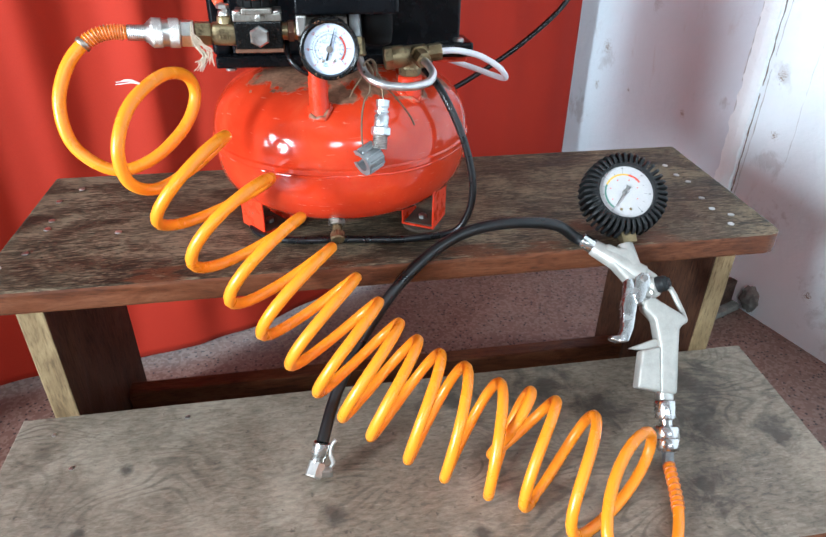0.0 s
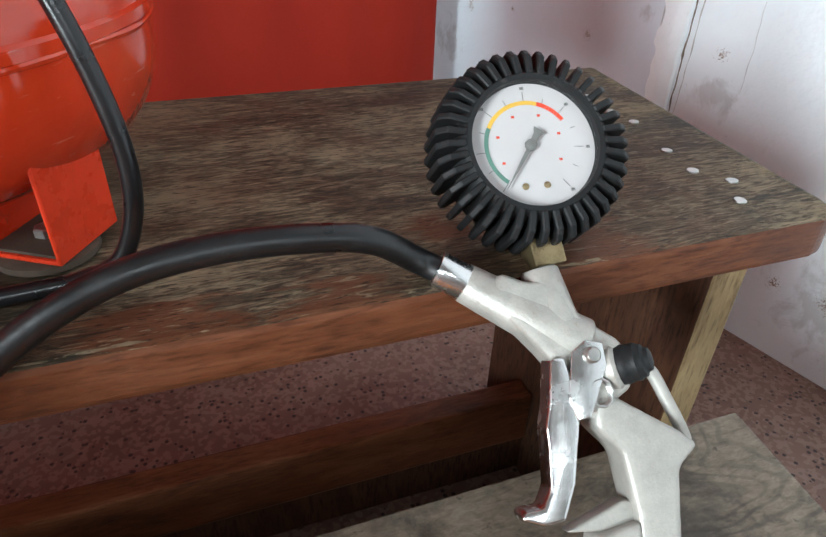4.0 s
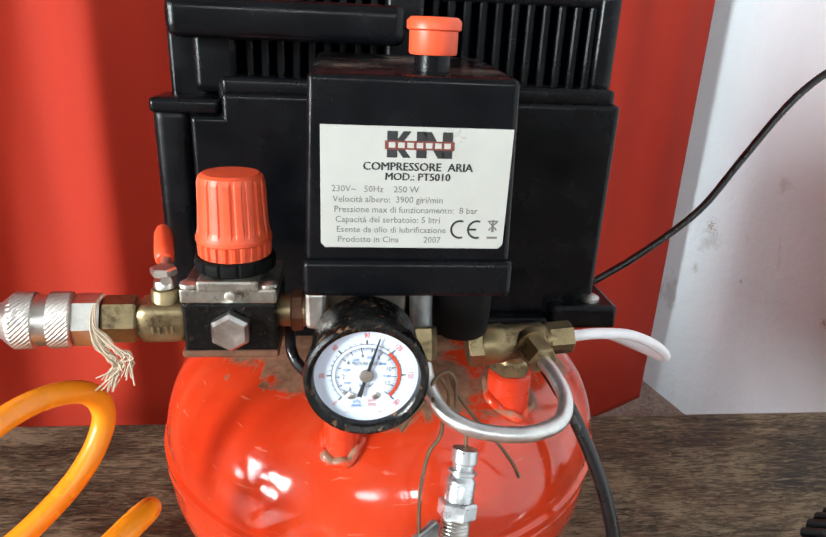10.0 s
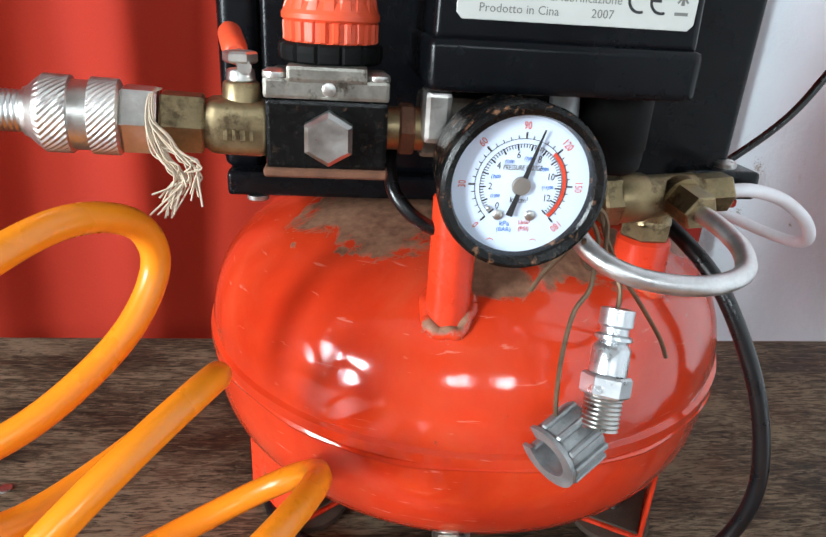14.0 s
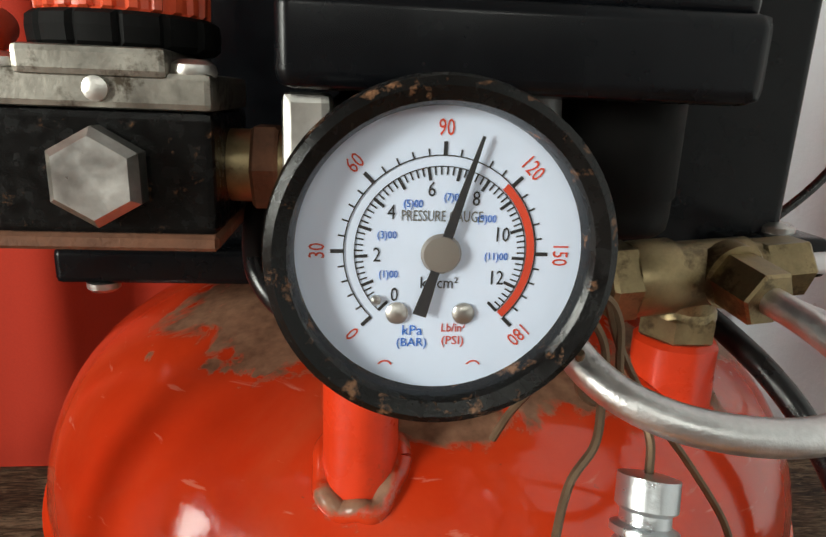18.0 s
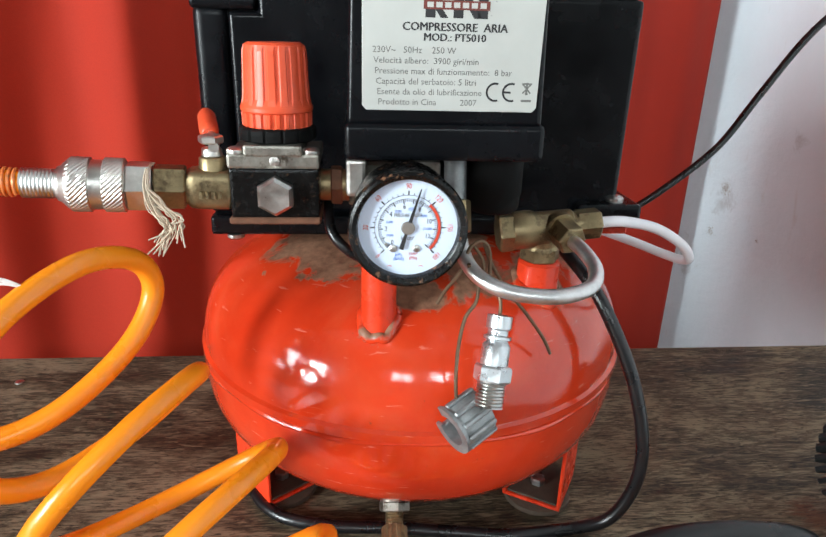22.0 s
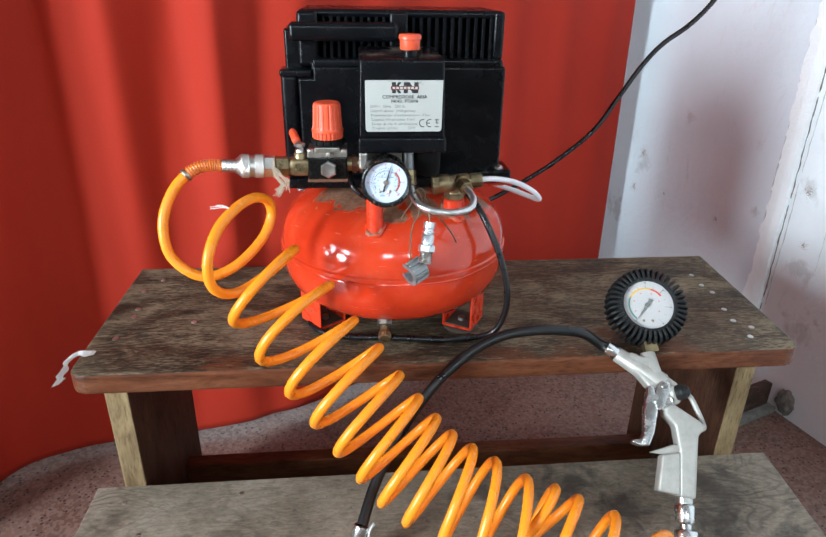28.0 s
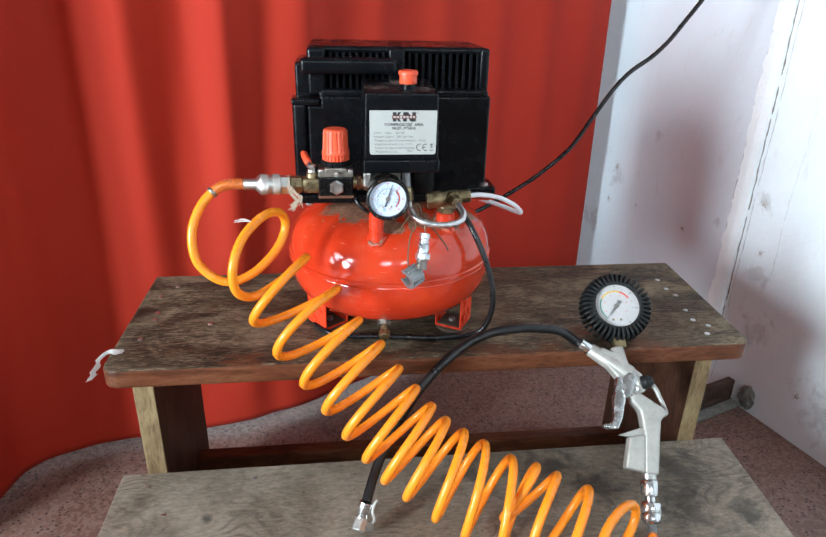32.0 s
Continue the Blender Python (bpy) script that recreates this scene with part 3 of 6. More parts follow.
def front_at(x, y, z):
    return Matrix.Translation((x, y, z)) @ FRONT


# ---- structure ----
def slab(name, outline, z0, z1, mat, bevel=0.0):
    """An upright or flat piece of the building from its plan."""
    bm = prism(outline, z1 - z0, Matrix.Translation((0, 0, (z0 + z1) / 2)), bevel)
    ob = part(name, bm, mat, smooth=False)
    return tagged(ob, kind="structure")


def run(p, q, thick):
    """Plan of a wall between two points, its thickness to the right of the way from p to q."""
    p, q = Vector(p), Vector(q)
    d = (q - p).normalized()
    n = Vector((d.y, -d.x)) * thick
    return [tuple(p), tuple(q), tuple(q + n), tuple(p + n)]


tagged(slab("floor", [(-2.2, -2.2), (2.0, -2.2), (2.0, 2.6), (-2.2, 2.6)], -0.1, 0.0, M_floor), "reddish terrazzo floor with dark and pale chips", "floor")
tagged(slab("ceiling", [(-2.2, -2.2), (2.0, -2.2), (2.0, 2.6), (-2.2, 2.6)], 2.6, 2.7, M_wall_plain), "plain plastered ceiling", "ceiling")
wall_front = slab("wall_right_front", run((1.46, -2.0), (0.657, 1.12), 0.14), 0.0, 2.6, M_wall_white)
tagged(wall_front, "white limewashed wall with scuffs and chips", "wall")
wall_rear = slab("wall_right_rear", run((0.652, 1.14), (0.41, 2.3), 0.14), 0.0, 2.6, M_wall_pink)
tagged(wall_rear, "rose-white limewashed wall with brown stains", "wall")


def wall_with_hole(name, axis, at, thick, a0, a1, h0, h1, o0, o1, oz0, oz1, mat):
    """A straight wall along x (axis 0) or y (axis 1) with one opening."""
    bm = bmesh.new()
    rects = [(a0, o0, h0, h1), (o1, a1, h0, h1), (o0, o1, h0, oz0), (o0, o1, oz1, h1)]
    bms = []
    for u0, u1, z0, z1 in rects:
        if u1 - u0 > 1e-4 and z1 - z0 > 1e-4:
            bms.append(span(u0, u1, at, at + thick, z0, z1) if axis == 0 else span(at, at + thick, u0, u1, z0, z1))
    bm.free()
    return tagged(part(name, joined(*bms), mat, smooth=False), "plain plastered wall with an opening", "wall", kind="structure")


wall_with_hole("wall_left", 1, -2.14, 0.14, -2.0, 2.3, 0.0, 2.6, -1.00, 0.24, 0.0, 1.60, M_wall_plain)
wall_with_hole("wall_south_1", 0, -2.14, 0.14, -2.0, -0.395, 0.0, 2.6, -0.61, -0.43, 1.36, 1.74, M_wall_plain)
wall_with_hole("wall_south_2", 0, -2.14, 0.14, -0.395, 0.05, 0.0, 2.6, -0.36, -0.18, 1.36, 1.74, M_wall_plain)
wall_with_hole("wall_south_3", 0, -2.14, 0.14, 0.05, 1.6, 0.0, 2.6, 0.39, 0.71, 1.34, 1.76, M_wall_plain)
wall_with_hole("wall_north", 0, 2.30, 0.14, -2.0, 0.55, 0.0, 2.6, -0.75, 0.45, 0.0, 2.05, M_wall_plain)

# proud plaster edge where the two wall faces meet: ragged on one side, cracked on the other
bm = bmesh.new()
rows = []
for i in range(301):
    z = i * 0.006
    w0 = 0.016 + 0.006 * noise.noise((0.0, 3.1, z * 14)) + 0.005 * noise.noise((0.0, 8.1, z * 55)) + 0.003 * noise.noise((0.0, 4.1, z * 140))
    w1 = 0.012 + 0.004 * noise.noise((5.0, 1.1, z * 9)) + 0.002 * noise.noise((5.0, 1.1, z * 70))
    e = 0.0060 + 0.0020 * noise.noise((9.0, 2.0, z * 30))
    rows.append([bm.verts.new((0.6545 + sx, 1.131 + sy, z)) for sx, sy in ((0.002 - w0 * 0.21, w0), (-e - w0 * 0.20, w0 * 0.93), (-e, 0.0), (-e * 0.6 + w1 * 0.235, -w1 * 0.9), (0.002 + w1 * 0.25, -w1))])
for a, b in zip(rows, rows[1:]):
    for k in range(4):
        bm.faces.new((a[k], a[k + 1], b[k + 1], b[k]))
ridge = tagged(part("trim", bm, M_ridge, smooth=False), "chipped white plaster edge with brown cracks", "plaster edge", kind="structure")


def crack(dist, z0, z1, width, seed, mat, rear=False):
    """A broken dark line running up a wall: cracks on the white one, drawn shade on the rear one."""
    z = z0
    r = random.Random(seed)
    while z < z1:
        n = r.randint(8, 36)
        pts = []
        for k in range(n):
            zz = z + k * 0.006
            d = dist + 0.004 * noise.noise((seed, 2.0, zz * 7)) + 0.0015 * noise.noise((seed, 5.0, zz * 60))
            pts.append(Vector((0.652 - 0.204 * d - 0.0006, 1.14 + 0.979 * d, zz)) if rear else Vector((0.657 + 0.249 * d - 0.0004, 1.12 - 0.968 * d, zz)))
        part("crack", tube(pts, width, 5, lambda s, q=seed: 0.25 + 1.1 * abs(noise.noise((q, s * 40, 1.0)))), mat, ridge)
        z += n * 0.006 + r.random() * 0.012


crack(0.004, 0.0, 0.75, 0.0019, 3, M_crackline)
crack(0.012, 0.02, 0.75, 0.0010, 11, M_crackshade)
# grey line drawn for the shadow along the trim's ragged left edge
crack(0.010, 0.05, 0.75, 0.0014, 5, M_crackshade, True)
crack(0.075, 0.25, 0.75, 0.0004, 8, M_crackshade)

# dark plank at the foot of the wall and the rough cement patch beside it
d = Vector((0.93, 0.36, 0)).normalized()
plank = thing("floor_plank", (0.615, 1.035, 0.0), "short dark plank lying at the foot of the wall", "plank")
rot = Matrix.Rotation(math.atan2(d.y, d.x), 3, "Z")
part("board", box((0.612, 1.036, 0.026), (0.105, 0.014, 0.05), 0.002, rot), M_skirting, plank)
part("cement_bed", box((0.614, 1.031, 0.006), (0.115, 0.03, 0.0115), 0.003, rot), M_cement, plank, "grey cement smear")
bm = bmesh.new()
bmesh.ops.create_icosphere(bm, subdivisions=4, radius=1.0)
for v in bm.verts:
    k = 0.82 + 0.24 * noise.noise(v.co * 2.2) + 0.12 * noise.noise(v.co * 7)
    v.co = Vector((v.co.x * 0.008, v.co.y * 0.019, v.co.z * 0.026)) * k
bmesh.ops.transform(bm, matrix=pose(0.678, 1.03, 0.027, 0, 0, 14), verts=bm.verts)
tagged(part("cement_patch", bm, M_cement), "rough grey cement patch at the foot of the wall", "patch")

# ---- curtain ----
line = smooth_path([(-1.95, 1.30, 0), (-1.4, 1.02, 0), (-1.0, 0.80, 0), (-0.74, 0.735, 0), (-0.58, 0.78, 0), (-0.505, 0.85, 0), (-0.49, 0.917, 0), (-0.473, 0.969, 0), (-0.422, 1.012, 0), (-0.322, 1.032, 0), (-0.227, 1.044, 0), (-0.106, 1.087, 0), (-0.007, 1.147, 0), (0.12, 1.23, 0), (0.26, 1.32, 0), (0.40, 1.40, 0), (0.522, 1.468, 0)], 22)
bm = bmesh.new()
grid = []
NZ = 46
for i, p in enumerate(line):
    t = (line[min(i + 1, len(line) - 1)] - line[max(i - 1, 0)]).normalized()
    n = Vector((t.y, -t.x, 0))
    col = []
    for k in range(NZ + 1):
        h = (k / NZ) ** 1.4
        z = 0.014 + 2.25 * h + 0.004 * noise.noise((p.x * 9, 0.0, 2.0)) * (1 - h)
        deep = 0.002 + 0.015 * (1 / (1 + math.exp((p.x + 0.05) * 16)))
        f = math.sin(p.x * 47 + p.y * 21 + 1.2 * noise.noise((p.x * 4, z * 0.5, 1.0)) * 2) + 0.2 * math.sin(p.x * 118 + 1.7 + z * 0.7)
        f += 0.8 * noise.noise((p.x * 7, p.y * 7, z * 1.1))
        col.append(bm.verts.new(p + n * deep * f * min(1, 0.15 + h * 3.2) + Vector((0, 0, z))))
    grid.append(col)
for a, b in zip(grid, grid[1:]):
    for k in range(NZ):
        bm.faces.new((a[k], b[k], b[k + 1], a[k + 1]))
curtain = part("curtain", bm, M_curtain)
tagged(curtain, "plain red cotton curtain hanging in soft folds to the floor", "curtain")
sol = curtain.modifiers.new("thickness", "SOLIDIFY")
sol.thickness = 0.0015


# ---- benches ----
def two_tone(ob, index):
    """Board faces that look sideways take the second material."""
    for p in ob.data.polygons:
        if abs(p.normal.z) < 0.6:
            p.material_index = index


def board_outline(x0, x1f, x1b, y0, y1, r=0.02):
    pts = [(x0, y1), (x0 + 0.001, y0 + r)]
    pts += [(x0 + r - r * math.cos(a), y0 + r - r * math.sin(a)) for a in (0.5, 1.0)]
    pts += [(x0 + r, y0), (x1f - r, y0)]
    pts += [(x1f - r + r * math.sin(a), y0 + r - r * math.cos(a)) for a in (0.5, 1.0)]
    pts += [(x1f, y0 + r), (x1b, y1)]
    return pts


upper = thing("wooden_bench", (0.09, 0.86, 0.0), "weathered dark wooden bench with nail heads and a reddish front edge", "bench")
top = part("seat_board", prism(board_outline(-0.261, 0.434, 0.449, 0.750, 0.981, 0.016), 0.0205, Matrix.Translation((0, 0, 0.29975)), 0.003), [M_top, M_edge], upper, smooth=False)
two_tone(top, 1)
for x in (-0.2255, 0.3880):
    leg = part("leg", span(x - 0.0105, x + 0.0105, 0.762, 0.950, 0.0, 0.2893, 0.0015), [M_leg, M_endgrain], upper, smooth=False)
    for p in leg.data.polygons:
        if p.normal.y < -0.6:
            p.material_index = 1
part("stretcher", span(-0.215, 0.3775, 0.879, 0.899, 0.042, 0.090, 0.002), M_edge, upper, "reddish-brown stretcher plank", smooth=False)
# no second rail here: a dark strip fills in the shade below the stretcher
part("gap_shade_strip", span(-0.215, 0.3775, 0.882, 0.899, 0.003, 0.0415, 0.002), M_leg, upper, "added dark strip standing for the shade below the stretcher", smooth=False)
for x, y in [(0.406, 0.921), (0.404, 0.893), (0.407, 0.874), (0.398, 0.833), (0.394, 0.808), (0.405, 0.793), (0.393, 0.775), (-0.226, 0.945), (-0.24, 0.917), (-0.234, 0.874), (-0.233, 0.857), (-0.237, 0.813), (-0.169, 0.842)]:
    a = random.uniform(0, 6.28)
    nail = lathe([(0.0006, -0.002), (0.0030, 0.0001), (0.0029, 0.0009), (0.0012, 0.0012)], (x, y, 0.3098), (0.06 * math.cos(a), 0.06 * math.sin(a), 1), 12)
    part("nail_head", nail, M_steel, upper)

lower = thing("low_bench", (0.09, 0.65, 0.0), "grey-brown worn wooden low bench standing before the other", "bench")
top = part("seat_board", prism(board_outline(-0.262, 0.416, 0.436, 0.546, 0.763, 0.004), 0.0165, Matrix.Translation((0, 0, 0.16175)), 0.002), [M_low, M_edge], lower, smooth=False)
two_tone(top, 1)
for x in (-0.2255, 0.3595):
    part("leg", span(x - 0.0105, x + 0.0105, 0.562, 0.745, 0.0, 0.1533, 0.0015), M_leg, lower, smooth=False)
part("stretcher", span(-0.215, 0.349, 0.715, 0.733, 0.03, 0.08, 0.002), M_leg, lower, smooth=False)
for x, y in [(-0.230, 0.741), (-0.205, 0.70), (-0.12, 0.745), (0.09, 0.575)]:
    part("nail_head", lathe([(0.0006, -0.002), (0.0026, 0.0001), (0.0012, 0.0009)], (x, y, 0.1698), (0.04, 0.03, 1), 10), M_steel, lower)

# rag over the corner
bm = bmesh.new()
path = smooth_path([(-0.247, 0.782, 0.3120), (-0.256, 0.778, 0.3150), (-0.264, 0.772, 0.3125), (-0.267, 0.767, 0.3070), (-0.270, 0.763, 0.3010), (-0.272, 0.760, 0.2960)], 8)
prev = None
for i, p in enumerate(path):
    w = 0.0038 + 0.0018 * math.sin(i * 0.5) + 0.002 * (i / len(path)) ** 3
    s = Vector((0.55, 0.8, 0.12 * math.sin(i))).normalized() * w
    q = [bm.verts.new(p + s + Vector((0, 0, 0.0015))), bm.verts.new(p + Vector((0, 0, 0.004))), bm.verts.new(p - s + Vector((0, 0, 0.001))), bm.verts.new(p - Vector((0, 0, 0.0005)))]
    if prev:
        for k in range(4):
            bm.faces.new((prev[k], prev[(k + 1) % 4], q[(k + 1) % 4], q[k]))
    prev = q
tagged(part("rag_strip", bm, M_cloth), "twisted strip of white rag draped over the bench corner", "rag")


# ---- compressor ----
TX, TY, TR, SEAM = 0.0382, 0.880, 0.1155, 0.3845
comp = thing("air_compressor", (TX, TY, 0.31), "small air compressor with glossy red tank and black motor cover", "compressor")


def dome(r, depth, n=2.8):
    return depth * max(0.0, 1 - (r / TR) ** n) ** (1 / n)


prof = []
N = 22
for k in range(N + 1):
    a = k / N
    r = TR * math.sin(a * math.pi / 2)
    prof.append((max(r, 1e-4), -dome(r, 0.0630, 3.0)))
prof += [(TR - 0.0002, -0.0008), (TR + 0.0012, 0.0004), (TR + 0.0012, 0.0042), (TR - 0.0004, 0.0054)]
for k in range(N - 1, -1, -1):
    a = k / N
    r = TR * math.sin(a * math.pi / 2)
    prof.append((max(r, 1e-4), dome(r, 0.0650, 2.6)))
tank = part("tank", lathe(prof, (TX, TY, SEAM), (0, 0, 1), 120, lambda a, h: 1 + 0.0018 * noise.noise((math.cos(a) * 2.3, math.sin(a) * 2.3, h * 30)) + 0.0010 * noise.noise((math.cos(a) * 7, math.sin(a) * 7, h * 70))), M_tank, comp)
seam = smooth_path([(TX + (TR - 0.0002) * math.cos(a), TY + (TR - 0.0002) * math.sin(a), SEAM + 0.0008 * math.sin(a * 7) - 0.0012) for a in [2 * math.pi * k / 40 for k in range(41)]], 4)
part("weld_seam", tube(seam, 0.0014, 8, lambda s: 1 + 0.25 * math.sin(s * 900)), M_tank, tank)


def foot(cx, cy, turn, h):
    """Bent steel strap standing on a round rubber pad, with a bolt through its bottom."""
    m = Matrix.Translation((cx, cy, 0.3140)) @ Matrix.Rotation(turn, 4, "Z")
    w, dpt, t = 0.031, 0.034, 0.0018
    o = [(-w / 2, 0), (w / 2, 0), (w / 2, h), (w / 2 - t, h), (w / 2 - t, t), (-w / 2 + t, t), (-w / 2 + t, h), (-w / 2, h)]
    bm = prism(o, dpt, pose(0, 0, 0, 90, 0, 0), 0.0005, 1)
    f = part("foot", moved(bm, m), M_redpaint, comp, smooth=False)
    part("foot_lining", moved(box((0, 0, t + 0.0006), (w - 2 * t - 0.001, dpt - 0.003, 0.0012), 0.0003, None, 1), m), M_grime, f, "brown grime on the strap", smooth=False)
    part("foot_bolt", moved(hexrod((0, -0.003, t + 0.001), (0, -0.003, t + 0.005), 0.004), m), M_steel, f, smooth=False)
    part("rubber_pad", moved(lathe([(0.0170, -0.0035), (0.0180, -0.0030), (0.0176, -0.0008), (0.0150, 0.0)], (0, -0.004, 0), (0, 0, 1), 36), m), M_grime, f, "round brown rubber pad")


foot(0.106, 0.820, radians(-31), 0.040)
foot(-0.036, 0.832, radians(36), 0.040)
foot(0.104, 0.938, radians(211), 0.040)
foot(-0.030, 0.938, radians(149), 0.040)

# drain
DD = Vector((-0.02, -0.50, -0.62)).normalized()
D0 = Vector((0.0245, 0.7955, 0.3500))
boss = part("drain_boss", lathe([(0.0200, -0.006), (0.0150, 0), (0.0120, 0.004), (0.0108, 0.010), (0.0090, 0.0105)], D0, DD, 32), M_redpaint, comp)
drain = part("drain_valve", hexrod(D0 + DD * 0.0100, D0 + DD * 0.0155, 0.0078), M_brass, comp, "brass drain valve", smooth=False)
part("washer", rod(D0 + DD * 0.0155, D0 + DD * 0.0170, 0.0068, 0.0068, 28), M_casting, drain)
part("lock_nut", hexrod(D0 + DD * 0.0170, D0 + DD * 0.0215, 0.0074, 0.0006, 0.3), M_casting, drain, smooth=False)
part("stem", lathe([(0.0040 + 0.0003 * (k % 2), 0.0006 * k) for k in range(14)], D0 + DD * 0.0212, DD, 22), M_brass, drain)
part("screw_knob", lathe([(0.0050, 0), (0.0058, 0.0006), (0.0058, 0.0066), (0.0048, 0.0074)], D0 + DD * 0.0285, (-0.02, -0.62, -0.28), 72, lambda a, h: 1 + (0.05 * (math.cos(a * 18) > 0) if 0.0003 < h < 0.007 else 0)), M_brass, drain, "knurled screw knob", smooth=False)


def port(x, y, z0, z1, r, name):
    """Straight threaded boss with an uneven weld bead where it meets the tank."""
    p = part(name, lathe([(r * 1.03, 0), (r * 1.02, 0.014), (r, 0.0180), (r, z1 - z0 - 0.0012), (r - 0.0012, z1 - z0)], (x, y, z0), (0, 0, 1), 36, lambda a, h: 1 + 0.02 * math.cos(a * 8)), M_redpaint, comp)
    ring = []
    for k in range(25):
        a = 2 * math.pi * k / 24
        q = r * (1.03 + 0.06 * math.sin(a * 5 + x * 90))
        px, py = x + q * math.cos(a), y + q * math.sin(a)
        ring.append((px, py, SEAM + dome(math.hypot(px - TX, py - TY), 0.0650, 2.6) + 0.0004 + 0.0006 * math.sin(a * 7)))
    part("weld_bead", tube(smooth_path(ring, 4), 0.0024, 12), M_tank, p)


port(0.0160, 0.7885, 0.4180, 0.470, 0.0072, "tank_port")
port(0.0905, 0.8125, 0.4240, 0.4490, 0.0096, "tank_port")

# motor cover
cover = part("motor_cover", joined(span(-0.038, 0.139, 0.855, 0.968, 0.457, 0.566, 0.004, 3), span(-0.063, -0.036, 0.8555, 0.967, 0.4575, 0.5560, 0.004, 3)), M_black, comp, moulded=True)
part("end_block", span(-0.0620, -0.0440, 0.872, 0.955, 0.5555, 0.5920, 0.003, 2), M_black, cover, moulded=True)
part("corner_rib", span(-0.0655, -0.0500, 0.8515, 0.870, 0.4585, 0.5545, 0.0055, 4), M_black, cover, moulded=True)
front = [(-0.0495, 0.4590), (0.1400, 0.4590), (0.1400, 0.5615), (-0.0360, 0.5615), (-0.0360, 0.5515), (-0.0495, 0.5515)]
part("front_panel", prism(front, 0.0080, front_at(0, 0.8545, 0), 0.0028, 3), M_black, cover, moulded=True)
part("ledge", span(-0.0660, -0.037, 0.8505, 0.880, 0.5520, 0.5585, 0.0022, 2), M_black, cover, moulded=True)
part("ledge", span(-0.036, 0.137, 0.8515, 0.880, 0.5600, 0.5680, 0.0025, 2), M_black, cover, moulded=True)
part("base_flange", span(0.117, 0.1505, 0.842, 0.880, 0.4545, 0.4665, 0.0025, 2), M_black, cover, moulded=True)
part("base_flange", span(-0.063, 0.116, 0.8425, 0.880, 0.4505, 0.4600, 0.002, 2), M_black, cover, moulded=True)
part("base_plate", span(0.118, 0.146, 0.846, 0.965, 0.4500, 0.4540, 0.001, 1), M_redpaint, cover, "red steel base plate", smooth=False)
part("screw", lathe([(0.0048, 0), (0.0048, 0.0018), (0.003, 0.003)], (0.1385, 0.8505, 0.4665), (0, 0, 1), 20), M_steel, cover)
part("screw", lathe([(0.0042, 0), (0.0042, 0.0016), (0.003, 0.0026)], (-0.052, 0.846, 0.4505), (0, 0, -1), 20), M_steel, cover)
# vented top of the cover
part("vent_core", span(-0.040, 0.128, 0.885, 0.962, 0.566, 0.604, 0.002, 1), M_blackmatt, cover, smooth=False)
part("top_deck", span(-0.047, 0.138, 0.866, 0.966, 0.6015, 0.6085, 0.003, 2), M_black, cover, moulded=True)
part("end_post", span(-0.049, -0.030, 0.860, 0.905, 0.560, 0.6075, 0.004, 2), M_black, cover, moulded=True)
part("end_post", span(0.1295, 0.1395, 0.864, 0.905, 0.566, 0.6080, 0.003, 2), M_black, cover, moulded=True)
part("middle_post", span(0.0335, 0.0505, 0.862, 0.900, 0.566, 0.6070, 0.003, 2), M_black, cover, moulded=True)
bar = span(-0.0555, 0.041, 0.846, 0.872, 0.5825, 0.5985, 0.005, 3)
part("carry_bar", bar, M_black, cover, moulded=True)
slat_r = span(-0.0017, 0.0017, 0.866, 0.890, 0.5665, 0.6025, 0.0007, 1)
r0 = part("slat", slat_r, M_black, cover, smooth=False)
for k in range(11):
    s = r0 if k == 0 else r0.copy()
    if k:
        scene.collection.objects.link(s)
    s.location = (0.0555 + 0.0072 * k, 0, 0)
slat_l = span(-0.0016, 0.0016, 0.8655, 0.890, 0.5665, 0.6025, 0.0007, 1)
l0 = part("slat", slat_l, M_black, cover, smooth=False)
for k in range(9):
    s = l0 if k == 0 else l0.copy()
    if k:
        scene.collection.objects.link(s)
    s.location = (-0.0255 + 0.0068 * k, 0, 0)

# pressure switch box with its rating plate
bm = bmesh.new()
x0, x1, yf, yb = 0.0045, 0.0725, 0.7735, 0.846
vs = [bm.verts.new(p) for p in ((x0 - 0.001, yf - 0.0005, 0.514), (x1 + 0.0015, yf - 0.0005, 0.514), (x1 + 0.0015, yb, 0.514), (x0 - 0.001, yb, 0.514), (x0 + 0.0005, yf + 0.001, 0.5755), (x1, yf + 0.001, 0.5755), (x1, yb, 0.5795), (x0 + 0.0005, yb, 0.5795))]
for q in ((0, 1, 5, 4), (1, 2, 6, 5), (2, 3, 7, 6), (3, 0, 4, 7), (4, 5, 6, 7), (3, 2, 1, 0)):
    bm.faces.new([vs[i] for i in q])
bmesh.ops.bevel(bm, geom=list(bm.edges), offset=0.0022, segments=3, profile=0.6, affect="EDGES")
switch = part("switch_box", bm, M_blackdust, comp, "black plastic pressure switch box", moulded=True)
part("switch_skirt", span(0.0025, 0.0755, 0.7715, 0.846, 0.5015, 0.5150, 0.0025, 2), M_black, switch, moulded=True)
part("switch_base", span(0.010, 0.046, 0.795, 0.846, 0.4790, 0.5020, 0.002, 1), M_blackmatt, switch, smooth=False)
